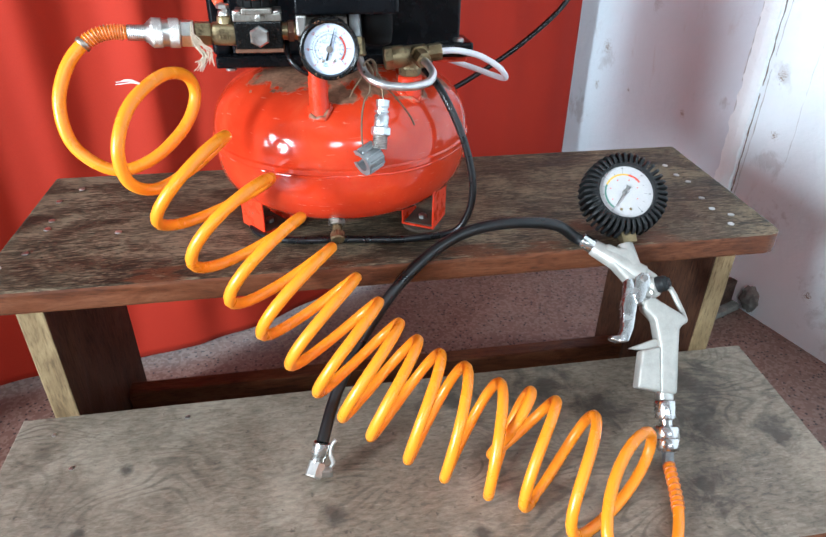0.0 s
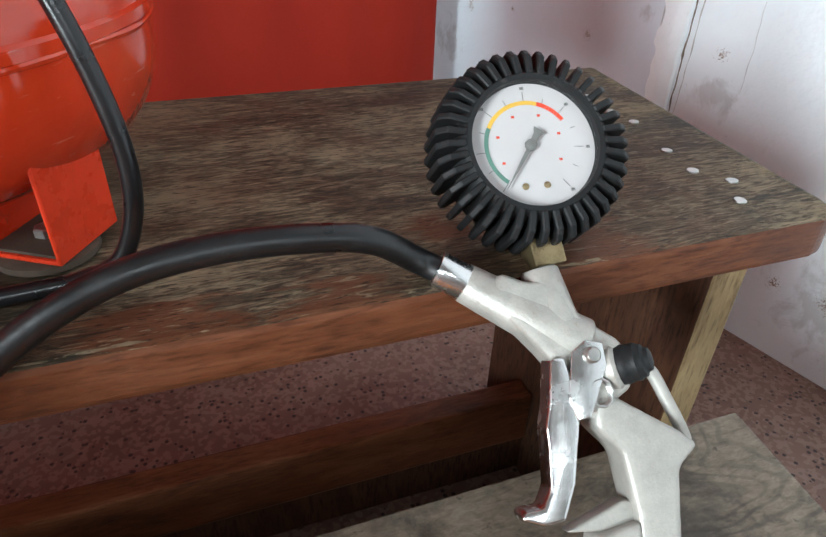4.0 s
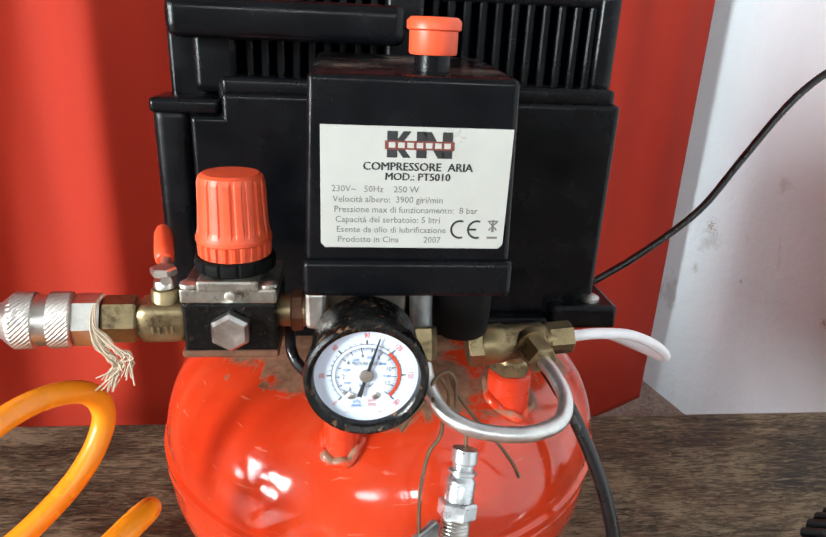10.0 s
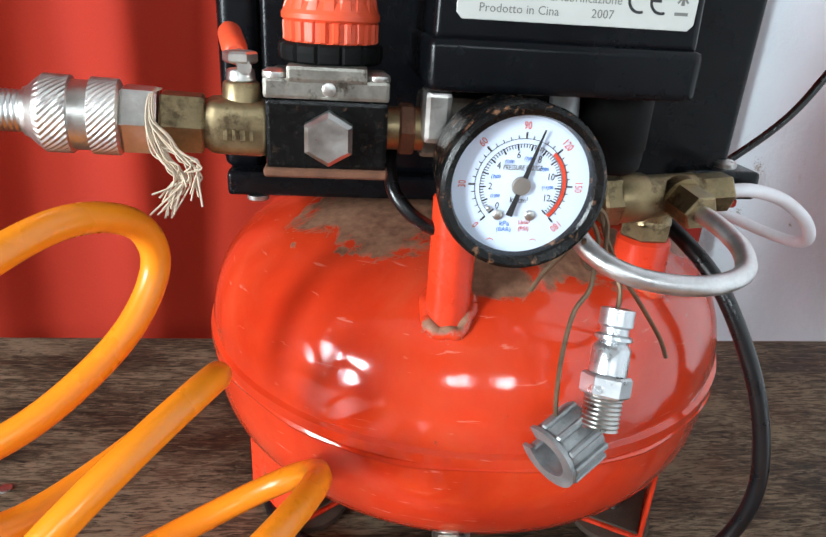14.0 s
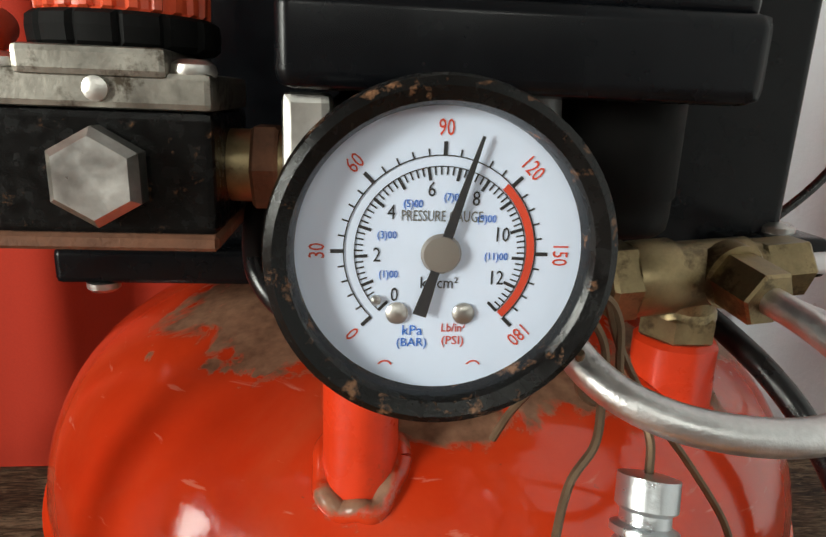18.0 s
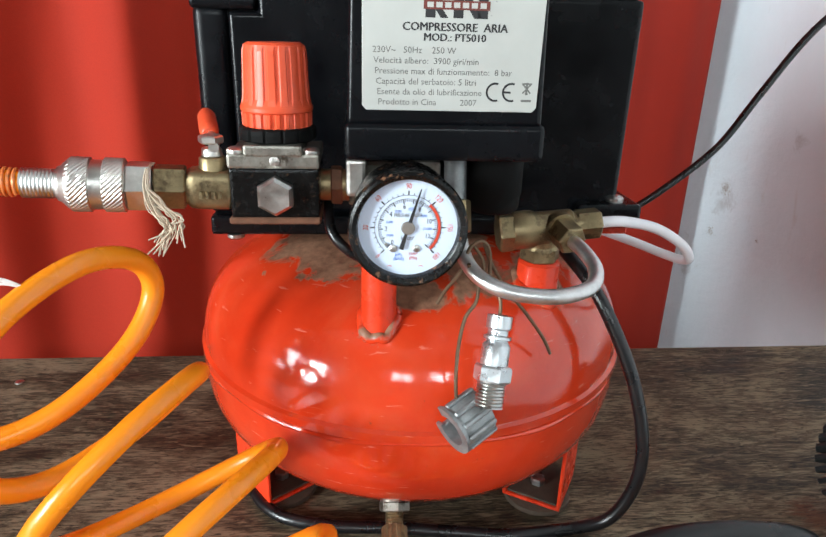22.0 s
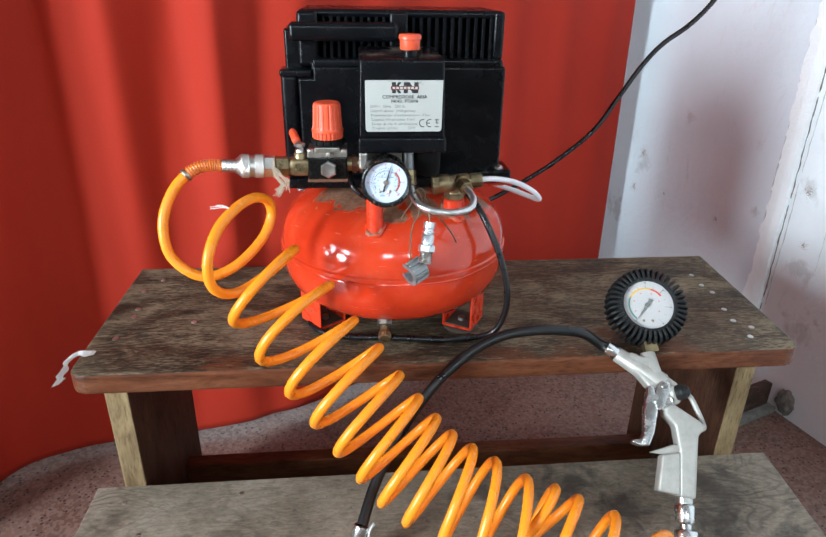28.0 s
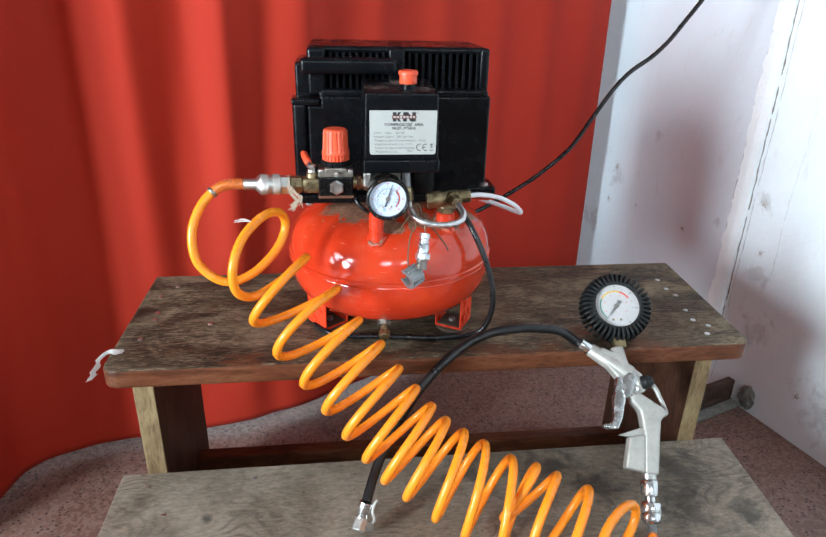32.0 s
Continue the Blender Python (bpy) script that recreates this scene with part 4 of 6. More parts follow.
part("cable_gland", lathe([(0.0070, -0.0010), (0.0092, -0.0006), (0.0104, 0.0006), (0.0107, 0.0030), (0.0107, 0.0060), (0.0112, 0.0066), (0.0112, 0.0235)], (0.0625, 0.7935, 0.4785), (0, 0, 1), 40), M_blackmatt, switch)
stem = part("button_stem", rod((0.046, 0.793, 0.574), (0.046, 0.793, 0.583), 0.0062, 0.0062, 24, 0.0005), M_black, switch)
part("button", lathe([(0.0078, 0), (0.0082, 0.0008), (0.0082, 0.0075), (0.0092, 0.0080), (0.0092, 0.0105), (0.0080, 0.0118)], (0.046, 0.793, 0.5815), (0, 0, 1), 32), M_knob, switch, "orange-red plastic button")
bm = prism([(-0.0313 + 0.0015, -0.0203), (0.0308 - 0.0015, -0.0203), (0.0308, -0.0188), (0.0313, 0.0203), (-0.0313, 0.0203), (-0.0313, -0.0188)], 0.0006, Matrix.Identity(4), 0.00015, 1)
LABEL = front_at(0.0402, 0.7733, 0.5398) @ pose(0, 0, 0, -0.9, 0, 0)
bmesh.ops.transform(bm, matrix=LABEL, verts=bm.verts)
plate = part("rating_plate", bm, M_label, switch, "silver rating plate with black print", smooth=False)


def on_label(x, y):
    return LABEL @ Matrix.Translation((x, y, 0.00034))


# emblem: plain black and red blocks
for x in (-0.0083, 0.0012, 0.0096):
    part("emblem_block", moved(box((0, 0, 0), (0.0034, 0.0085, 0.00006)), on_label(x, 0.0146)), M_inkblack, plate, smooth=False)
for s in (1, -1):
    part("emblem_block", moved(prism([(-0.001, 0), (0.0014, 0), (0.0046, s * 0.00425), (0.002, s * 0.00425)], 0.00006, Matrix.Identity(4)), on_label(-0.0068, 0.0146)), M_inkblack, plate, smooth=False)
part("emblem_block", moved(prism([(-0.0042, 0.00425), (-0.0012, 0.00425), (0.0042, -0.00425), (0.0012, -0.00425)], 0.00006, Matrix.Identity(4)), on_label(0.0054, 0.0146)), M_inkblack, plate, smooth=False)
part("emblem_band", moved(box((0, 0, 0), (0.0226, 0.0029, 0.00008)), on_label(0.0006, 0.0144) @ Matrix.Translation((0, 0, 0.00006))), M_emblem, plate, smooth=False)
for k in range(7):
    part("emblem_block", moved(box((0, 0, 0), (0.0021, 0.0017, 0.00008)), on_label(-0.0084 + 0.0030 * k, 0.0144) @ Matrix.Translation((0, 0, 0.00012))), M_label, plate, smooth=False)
for body, x, y, size, ink, bold in (("COMPRESSORE  ARIA", 0.0004, 0.0073, 0.0038, M_inkblack, 0.00012), ("MOD.: PT5010", 0.0004, 0.0040, 0.0035, M_inkblack, 0.00012)):
    part("lettering", joined(text_bm(body, size, on_label(x - bold, y), "CENTER"), text_bm(body, size, on_label(x + bold, y + 0.00006) @ Matrix.Translation((0, 0, 0.00003)), "CENTER")), ink, plate, smooth=False)
for k, body in enumerate(("230V~   50Hz    250 W", "Velocità albero:  3900 giri/min", "Pressione max di funzionamento:  8 bar", "Capacità del serbatoio: 5 litri", "Esente da olio di lubrificazione", "Prodotto in Cina          2007")):
    part("lettering", text_bm(body, 0.0030, on_label(-0.0278 + 0.0004 * k, -0.0002 - 0.00345 * k), "LEFT"), M_inkgrey, plate, smooth=False)


def arc_bm(r0, r1, a0, a1, m, n=24, z=0.00006):
    bm = bmesh.new()
    ring = []
    for k in range(n + 1):
        a = a0 + (a1 - a0) * k / n
        ring.append([bm.verts.new(m @ Vector((r * math.cos(a), r * math.sin(a), h))) for r, h in ((r0, 0), (r1, 0), (r1, z), (r0, z))])
    for p, q in zip(ring, ring[1:]):
        for j in range(4):
            bm.faces.new((p[j], p[(j + 1) % 4], q[(j + 1) % 4], q[j]))
    bm.faces.new(list(reversed(ring[0])))
    bm.faces.new(ring[-1])
    bmesh.ops.recalc_face_normals(bm, faces=bm.faces)
    return bm


part("conformity_mark", joined(arc_bm(0.0026, 0.0033, radians(70), radians(290), on_label(0.0155, -0.0135)), arc_bm(0.0026, 0.0033, radians(70), radians(290), on_label(0.0213, -0.0135)), moved(box((0, 0, 0), (0.0028, 0.0007, 0.00006)), on_label(0.0197, -0.0135))), M_inkblack, plate, smooth=False)
bms = [moved(box((0, 0, 0), (0.0005, 0.0042, 0.00006), 0, Matrix.Rotation(s, 3, "Z")), on_label(0.0268, -0.0122)) for s in (0.75, -0.75, 0.12, -0.12)]
bms += [moved(box((0, 0, 0), (0.0036, 0.0005, 0.00006)), on_label(0.0268, -0.0105)), moved(box((0, 0, 0), (0.0036, 0.0008, 0.00006)), on_label(0.0268, -0.0163))]
part("disposal_mark", joined(*bms), M_inkgrey, plate, smooth=False)

# regulator
reg = part("regulator_body", span(-0.0392, -0.0068, 0.7755, 0.806, 0.4790, 0.4975, 0.0012, 2), M_regblack, comp, "black pressure regulator", smooth=False)
part("bottom_strip", span(-0.0400, -0.0064, 0.7745, 0.806, 0.4768, 0.4794, 0.0006, 1), M_copper, reg, smooth=False)
part("top_plate", joined(span(-0.0396, -0.0066, 0.7750, 0.806, 0.4976, 0.5030, 0.0010, 2), span(-0.0335, -0.0125, 0.7742, 0.806, 0.5020, 0.5062, 0.0010, 2)), M_casting, reg, smooth=False)
for x in (-0.0365, -0.0098):
    part("cap_screw", lathe([(0.0033, 0), (0.0035, 0.0006), (0.0033, 0.0016), (0.0020, 0.0024)], (x, 0.7785, 0.5026), (0, 0, 1), 18), M_nickel, reg)
part("hex_plug", hexrod((-0.0225, 0.7760, 0.4882), (-0.0225, 0.7700, 0.4882), 0.0072, 0.0013, radians(30)), M_steel, reg, "zinc-plated hexagon plug", smooth=False)
part("pilot_screw", lathe([(0.0018, 0), (0.0018, 0.0006), (0.001, 0.0009)], (-0.0225, 0.7750, 0.5004), (0, -1, 0), 16), M_nickel, reg)
part("collar", lathe([(0.0132, 0), (0.0142, 0.0008), (0.0144, 0.0030), (0.0142, 0.0046), (0.0134, 0.0052)], (-0.0225, 0.790, 0.5060), (0, 0, 1), 112, lambda a, h: 1 - (0.05 * (math.cos(a * 14) > 0.82) if 0.0005 < h < 0.0050 else 0)), M_blackmatt, reg, "black slotted collar", smooth=False)
knob = part("regulator_knob", lathe([(0.0126, 0.0052), (0.0133, 0.0058), (0.0133, 0.0070), (0.0128, 0.0080), (0.01235, 0.0100), (0.0120, 0.0150), (0.0115, 0.0265), (0.0109, 0.0284), (0.0095, 0.0293)], (-0.0225, 0.790, 0.5113), (0, 0, 1), 144, lambda a, h: 1 - (0.045 * (math.cos(a * 18) > 0.55) if 0.0090 < h < 0.0270 else 0)), M_knob, comp, "fluted orange-red adjusting knob", smooth=False)
part("toothed_ring", lathe([(0.0124, 0), (0.0129, 0.0004), (0.0130, 0.0050), (0.0124, 0.0054)], (-0.0225, 0.790, 0.5113), (0, 0, 1), 144, lambda a, h: 1 - (0.06 * (math.cos(a * 24) > 0.2) if 0.0002 < h < 0.0052 else 0)), M_knob, knob, smooth=False)


# pipe fittings left of the regulator, along one line
AX = Vector((-0.0395, 0.7835, 0.4885))
ADIR = Vector((-0.0715, -0.0125, 0.0045)).normalized()


def on_axis(s):
    return AX + ADIR * s


valve = part("ball_valve", lathe([(0.0066, 0), (0.0073, 0.0008), (0.0075, 0.0020), (0.0075, 0.0120), (0.0072, 0.0145), (0.0064, 0.0165), (0.0064, 0.0185)], on_axis(0.0), ADIR, 48, lambda a, h: (math.cos(a) ** 6 + math.sin(a) ** 6) ** (-1 / 8) if h < 0.0150 else 1), M_brass, comp, "brass ball valve")
part("hex_end", hexrod(on_axis(0.0165), on_axis(0.0275), 0.0084, 0.0007), M_brass, valve, smooth=False)
p = on_axis(0.0065)
part("spindle_boss", rod(p + Vector((0, 0, 0.005)), p + Vector((0, 0, 0.0118)), 0.0054, 0.0048, 24, 0.0005), M_brass, valve)
part("spindle", rod(p + Vector((0, 0, 0.0118)), p + Vector((0, 0, 0.0150)), 0.0038, 0.0036, 20, 0.0004), M_nickel, valve)
part("spindle_nut", hexrod(p + Vector((0, 0, 0.0165)), p + Vector((0, 0, 0.0195)), 0.0046, 0.0006), M_nickel, valve, smooth=False)
lever = [p + Vector((0.0015, -0.0035, 0.0157)), p + Vector((0.0005, 0.003, 0.0157)), p + Vector((-0.002, 0.011, 0.0168)), p + Vector((-0.005, 0.022, 0.0200))]
part("lever", tube(smooth_path(lever, 5), 0.0019, 10), M_nickel, valve)
part("lever_grip", lathe([(0.0026, 0), (0.0034, 0.0008), (0.0037, 0.0060), (0.0036, 0.0180), (0.0027, 0.0215), (0.0010, 0.0225)], p + Vector((-0.0030, 0.0125, 0.0175)), (-0.25, 0.95, 0.24), 26), M_knob, valve, "orange-red lever grip")
for k, w in enumerate((0.0011, 0.0016, 0.0011, 0.0012)):
    part("cast_mark", moved(box((0, 0, 0), (w, 0.0005, 0.0030), 0.0002, None, 1), Matrix.Translation(on_axis(0.0032 + 0.0022 * k) + Vector((0, -0.0083, -0.001)))), M_brass, valve, smooth=False)


def knurled(r, h0, h1, rows):
    return [(r, h0 + (h1 - h0) * k / rows) for k in range(rows + 1)]


qc = part("quick_coupler", lathe([(0.0060, 0), (0.0088, 0.0003)] + knurled(0.0096, 0.0008, 0.0072, 20) + [(0.0088, 0.0075), (0.0088, 0.0116)] + knurled(0.0096, 0.0119, 0.0178, 20) + [(0.0086, 0.0192), (0.0064, 0.0215), (0.0060, 0.0225)], on_axis(0.0365), ADIR, 180, lambda a, h: 1 + (0.016 * math.cos(a * 36 + h * 3900) if 0.0006 < h < 0.0180 and not 0.0073 < h < 0.0118 else 0)), M_nickel, comp, "knurled nickel quick coupler", smooth=False)
part("hex_nut", hexrod(on_axis(0.0280), on_axis(0.0368), 0.0092, 0.0008), M_nickel, qc, smooth=False)
part("hose_tail", lathe([(0.0050 + 0.00035 * (k % 2), 0.0006 * k) for k in range(20)], on_axis(0.0588), ADIR, 24), M_steel, qc)
# hemp sealing strands: a frayed wrap round the nipple, one kinked tuft and one short tuft
for k in range(30):
    r = random.Random(k)
    s = on_axis(0.0272 + 0.0010 * r.random())
    w = Vector((r.uniform(-1, 1), r.uniform(-1, 0.3), r.uniform(-1, 1))) * 1.5
    v = Vector((r.uniform(-1, 1), r.uniform(-1, 0.2), r.uniform(-1, 1))) * 1.5
    f = 0.55 + 0.65 * r.random()
    pts = [s + Vector((-0.0004, 0.004, 0.0076)), s + Vector((0, -0.0055, 0.0072)), s + Vector((0.0004, -0.0092, 0.0012)) + w * 0.0005]
    if k % 5 < 3:
        pts += [s + Vector((0.0022, -0.0092, -0.0060)) + w * 0.0011, s + Vector((0.0052, -0.0090, -0.0105)) + v * 0.0011, s + Vector((0.0068, -0.0088, -0.0132)) + w * 0.0012, s + Vector((0.0058, -0.0086, -0.0155)) + v * 0.0012, s + Vector((0.0058 - 0.0050 * f, -0.0084, -0.0150 - 0.0065 * f)) + w * 0.0020]
    else:
        pts += [s + Vector((0.0034, -0.0094, -0.0035)) + w * 0.0012, s + Vector((0.0078, -0.0092, -0.0070)) + v * 0.0012, s + Vector((0.0100, -0.0090, -0.0105)) + w * 0.0014, s + Vector((0.0108, -0.0088, -0.0105 - 0.0055 * f)) + v * 0.0022]
    part("hemp_strand", tube(smooth_path(pts, 5), 0.00027, 5), M_fibre, valve)
# joint between regulator and switch
part("joint_nipple", rod((-0.0068, 0.790, 0.4885), (0.004, 0.790, 0.4885), 0.0062, 0.0062, 24), M_brass, comp)
part("joint_collar", hexrod((-0.0030, 0.790, 0.4885), (0.0015, 0.790, 0.4885), 0.0078), M_copper, comp, smooth=False)
man = part("manifold", span(0.0035, 0.0400, 0.790, 0.806, 0.4800, 0.4980, 0.0015, 2), M_casting, comp, "cast nickel manifold under the switch", smooth=False)
part("side_lug", span(0.0030, 0.0105, 0.7765, 0.790, 0.4870, 0.5010, 0.0015, 2), M_nickel, man, smooth=False)
part("pipe_nipple", rod((0.0462, 0.7875, 0.4780), (0.0455, 0.7900, 0.5010), 0.0044, 0.0044, 24), M_zincdull, man)
part("pipe_nut", hexrod((0.0462, 0.7815, 0.4715), (0.0460, 0.7860, 0.4835), 0.0060), M_brass, man, "brass compression nut", smooth=False)

# pressure gauge on the manifold
GX, GY, GZ = 0.0242, 0.7475, 0.4833
G = front_at(GX, GY, GZ)
gauge = part("pressure_gauge", lathe([(0.0180, -0.026), (0.0187, -0.0245), (0.0189, -0.006), (0.0202, -0.0052), (0.0204, -0.001), (0.0200, 0.0012), (0.0190, 0.0018), (0.0175, 0.0010), (0.0170, -0.0008), (0.0168, -0.0050)], (GX, GY, GZ), (0, -1, 0), 80, None, False), M_blackgloss, comp, "round pressure gauge with a chipped black case")
part("gauge_back", rod((GX, GY + 0.0255, GZ), (GX, GY + 0.026, GZ), 0.0180, 0.0180, 40), M_blackgloss, gauge)
part("gauge_stem", rod((GX, GY + 0.026, GZ + 0.004), (GX, GY + 0.040, GZ + 0.006), 0.006, 0.006, 20), M_brass, gauge)
part("dial", lathe([(0.0001, 0), (0.0176, 0), (0.0176, 0.0003), (0.0001, 0.0003)], (GX, GY + 0.0026, GZ), (0, -1, 0), 64, None, False), M_dial, gauge, "white dial with red, black and blue print")
glass = part("glass", lathe([(0.0001, 0), (0.0169, 0)], (GX, GY + 0.0004, GZ), (0, -1, 0), 64, None, False), M_glass, gauge)
glass.visible_shadow = False


def on_dial(x, y, h=0.0):
    return G @ Matrix.Translation((0.91 * x, 0.91 * y + 0.0002, -0.00222 + h)) @ Matrix.Diagonal((0.91, 0.91, 1, 1))


A0, A1 = radians(225), radians(-45)


def ang(v, top):
    return A0 + (A1 - A0) * v / top


def ticks(r0, r1, n, w, top, skip=0, m=on_dial):
    bms = []
    for k in range(n + 1):
        if skip and k % skip == 0:
            continue
        a = ang(k, n)
        rm = (r0 + r1) / 2
        bms.append(moved(box((0, 0, 0), (r1 - r0, w, 0.00005), 0, Matrix.Rotation(a, 3, "Z")), m(rm * math.cos(a), rm * math.sin(a))))
    return joined(*bms)


part("scale_line", joined(arc_bm(0.01235, 0.01250, A1, A0, on_dial(0, 0), 48), arc_bm(0.01100, 0.01112, A1, A0, on_dial(0, 0), 48)), M_inkblack, gauge, smooth=False)
part("scale_ticks", joined(ticks(0.0124, 0.0141, 6, 0.0005, 6), ticks(0.0124, 0.0133, 30, 0.00022, 30, 5), ticks(0.0094, 0.0111, 13, 0.00040, 13), ticks(0.0100, 0.0111, 65, 0.00020, 65, 5)), M_inkblack, gauge, smooth=False)
part("red_zone", arc_bm(0.01125, 0.01225, ang(180, 180), ang(118, 180), on_dial(0, 0, 0.00003), 24), M_inkred, gauge, smooth=False)
for v in (0, 30, 60, 90, 120, 150, 180):
    a = ang(v, 180)
    part("numeral", text_bm(str(v), 0.0029, on_dial(0.0157 * math.cos(a), 0.0157 * math.sin(a)) @ Matrix.Rotation(a - math.pi / 2, 4, "Z"), "CENTER", 0.0, 0.72), M_inkred, gauge, smooth=False)
for v in (0, 2, 4, 6, 8, 10, 12):
    a = ang(v, 13)
    part("numeral", text_bm(str(v), 0.0027, on_dial(0.0082 * math.cos(a), 0.0082 * math.sin(a)), "CENTER", 0.0, 0.8), M_inkblack, gauge, smooth=False)
for v in (1, 3, 5, 7, 9, 11):
    a = ang(v, 13)
    part("numeral", text_bm("(%d)00" % v, 0.0014, on_dial(0.0073 * math.cos(a), 0.0073 * math.sin(a)), "CENTER", 0.0, 0.85), M_inkblue, gauge, smooth=False)
part("dial_lettering", text_bm("PRESSURE GAUGE", 0.0020, on_dial(0, 0.0047), "CENTER", 0.0, 0.66), M_inkgrey, gauge, smooth=False)
part("dial_lettering", text_bm("kg/cm²", 0.0022, on_dial(0, -0.0041), "CENTER", 0.0, 0.85), M_inkblack, gauge, smooth=False)
part("dial_lettering", joined(text_bm("kPa", 0.0020, on_dial(-0.0033, -0.0107), "CENTER"), text_bm("(BAR)", 0.0017, on_dial(-0.0033, -0.0124), "CENTER")), M_inkblue, gauge, smooth=False)
part("dial_lettering", joined(text_bm("Lb/in²", 0.0017, on_dial(0.0022, -0.0103), "CENTER", 0, 0.85), text_bm("(PSI)", 0.0017, on_dial(0.0022, -0.0121), "CENTER")), M_inkred, gauge, smooth=False)
part("dial_lettering", joined(arc_bm(0.0009, 0.0011, 0.5, 2.6, on_dial(-0.0068, -0.0160), 8), arc_bm(0.0009, 0.0011, 0.5, 2.6, on_dial(0.0052, -0.0160), 8)), M_inkred, gauge, smooth=False)
na = radians(73)
NM = on_dial(0, 0, 0.0009) @ Matrix.Rotation(na, 4, "Z")
part("needle", moved(prism([(-0.0086, -0.00092), (-0.0030, -0.0006), (0.0030, -0.00065), (0.0156, -0.00020), (0.0156, 0.00020), (0.0030, 0.00065), (-0.0030, 0.0006), (-0.0086, 0.00092)], 0.0002, Matrix.Identity(4)), NM), M_inkblack, gauge, "black needle", smooth=False)
part("needle_hub", lathe([(0.0023, 0), (0.0024, 0.0004), (0.0021, 0.0009), (0.0006, 0.0010)], on_dial(0, 0, 0.0002).translation, (0, -1, 0), 28), M_hub, gauge)
for x in (-0.0054, 0.0034):
    part("dial_screw", lathe([(0.00135, 0), (0.00135, 0.0003), (0.0008, 0.0007)], on_dial(x, -0.0082, 0.0).translation, (0, -1, 0), 18), M_nickel, gauge)
part("stop_pin", lathe([(0.0006, 0), (0.0006, 0.0006), (0.0003, 0.0009)], on_dial(-0.0082, -0.0064, 0.0).translation, (0, -1, 0), 14), M_nickel, gauge)

# check valve: brass tee, nuts, white tube, bent aluminium pipe
nut = part("check_valve_nut", hexrod((0.0905, 0.8125, 0.4490), (0.0905, 0.8125, 0.4552), 0.0092), M_brass, comp, smooth=False)
part("nut_collar", lathe([(0.0080, 0), (0.0078, 0.0015), (0.0064, 0.0035), (0.0060, 0.006)], (0.0905, 0.8120, 0.4550), (0, -0.08, 1), 28), M_brass, nut)
TA, TB = Vector((0.0690, 0.8085, 0.4630)), Vector((0.1150, 0.8080, 0.4678))
TD = (TB - TA).normalized()
tee = part("brass_tee", lathe([(0.0084, 0.006), (0.0086, 0.0068), (0.0086, 0.0150), (0.0076, 0.0170), (0.0074, 0.0330), (0.0062, 0.0340), (0.0062, 0.0380)], TA, TD, 36), M_brass, comp, "aged brass tee fitting")
part("tee_hex", hexrod(TA, TA + TD * 0.0070, 0.0092, 0.0009), M_brass, tee, smooth=False)
part("tee_boss", rod((0.0905, 0.8110, 0.4575), (0.0905, 0.8095, 0.4655), 0.0068, 0.0068, 24), M_brass, tee)
part("compression_nut", hexrod(TA + TD * 0.0350, TA + TD * 0.0460, 0.0070, 0.0008), M_brass, tee, smooth=False)
part("elbow_ring", rod((0.0950, 0.8060, 0.4665), (0.0958, 0.8020, 0.4660), 0.0074, 0.0074, 24), M_brass, tee)
part("elbow_nut", hexrod((0.0956, 0.8030, 0.4661), (0.0982, 0.7925, 0.4640), 0.0066), M_brass, tee, smooth=False)
pipe = smooth_path([(0.0978, 0.7945, 0.4643), (0.1005, 0.7835, 0.4622), (0.1012, 0.7720, 0.4592), (0.0965, 0.7620, 0.4562), (0.0860, 0.7575, 0.4545), (0.0740, 0.7568, 0.4545), (0.0620, 0.7590, 0.4560), (0.0535, 0.7640, 0.4590), (0.0490, 0.7715, 0.4632), (0.0471, 0.7800, 0.4700)], 8)
part("delivery_pipe", tube(pipe, 0.0030, 18), M_alu, comp, "bent aluminium pipe")
wt = smooth_path([(0.1140, 0.808, 0.4677), (0.128, 0.812, 0.4670), (0.150, 0.824, 0.460), (0.170, 0.835, 0.4485), (0.181, 0.844, 0.438), (0.183, 0.853, 0.4330), (0.176, 0.862, 0.4335), (0.160, 0.866, 0.4390), (0.140, 0.866, 0.4460), (0.120, 0.868, 0.4520)], 8)
part("relief_tube", tube(wt, 0.0025, 14), M_white_tube, comp, "white nylon tube loop")
lead = smooth_path([(-0.0040, 0.802, 0.4820), (-0.0045, 0.796, 0.4750), (-0.0030, 0.791, 0.4685), (0.0020, 0.788, 0.4630), (0.0090, 0.788, 0.4585), (0.0180, 0.792, 0.4550), (0.0300, 0.800, 0.4535), (0.0450, 0.814, 0.4540), (0.0580, 0.836, 0.4560)], 8)
part("switch_lead", tube(lead, 0.0022, 14), M_cord, comp, "black cable behind the gauge")

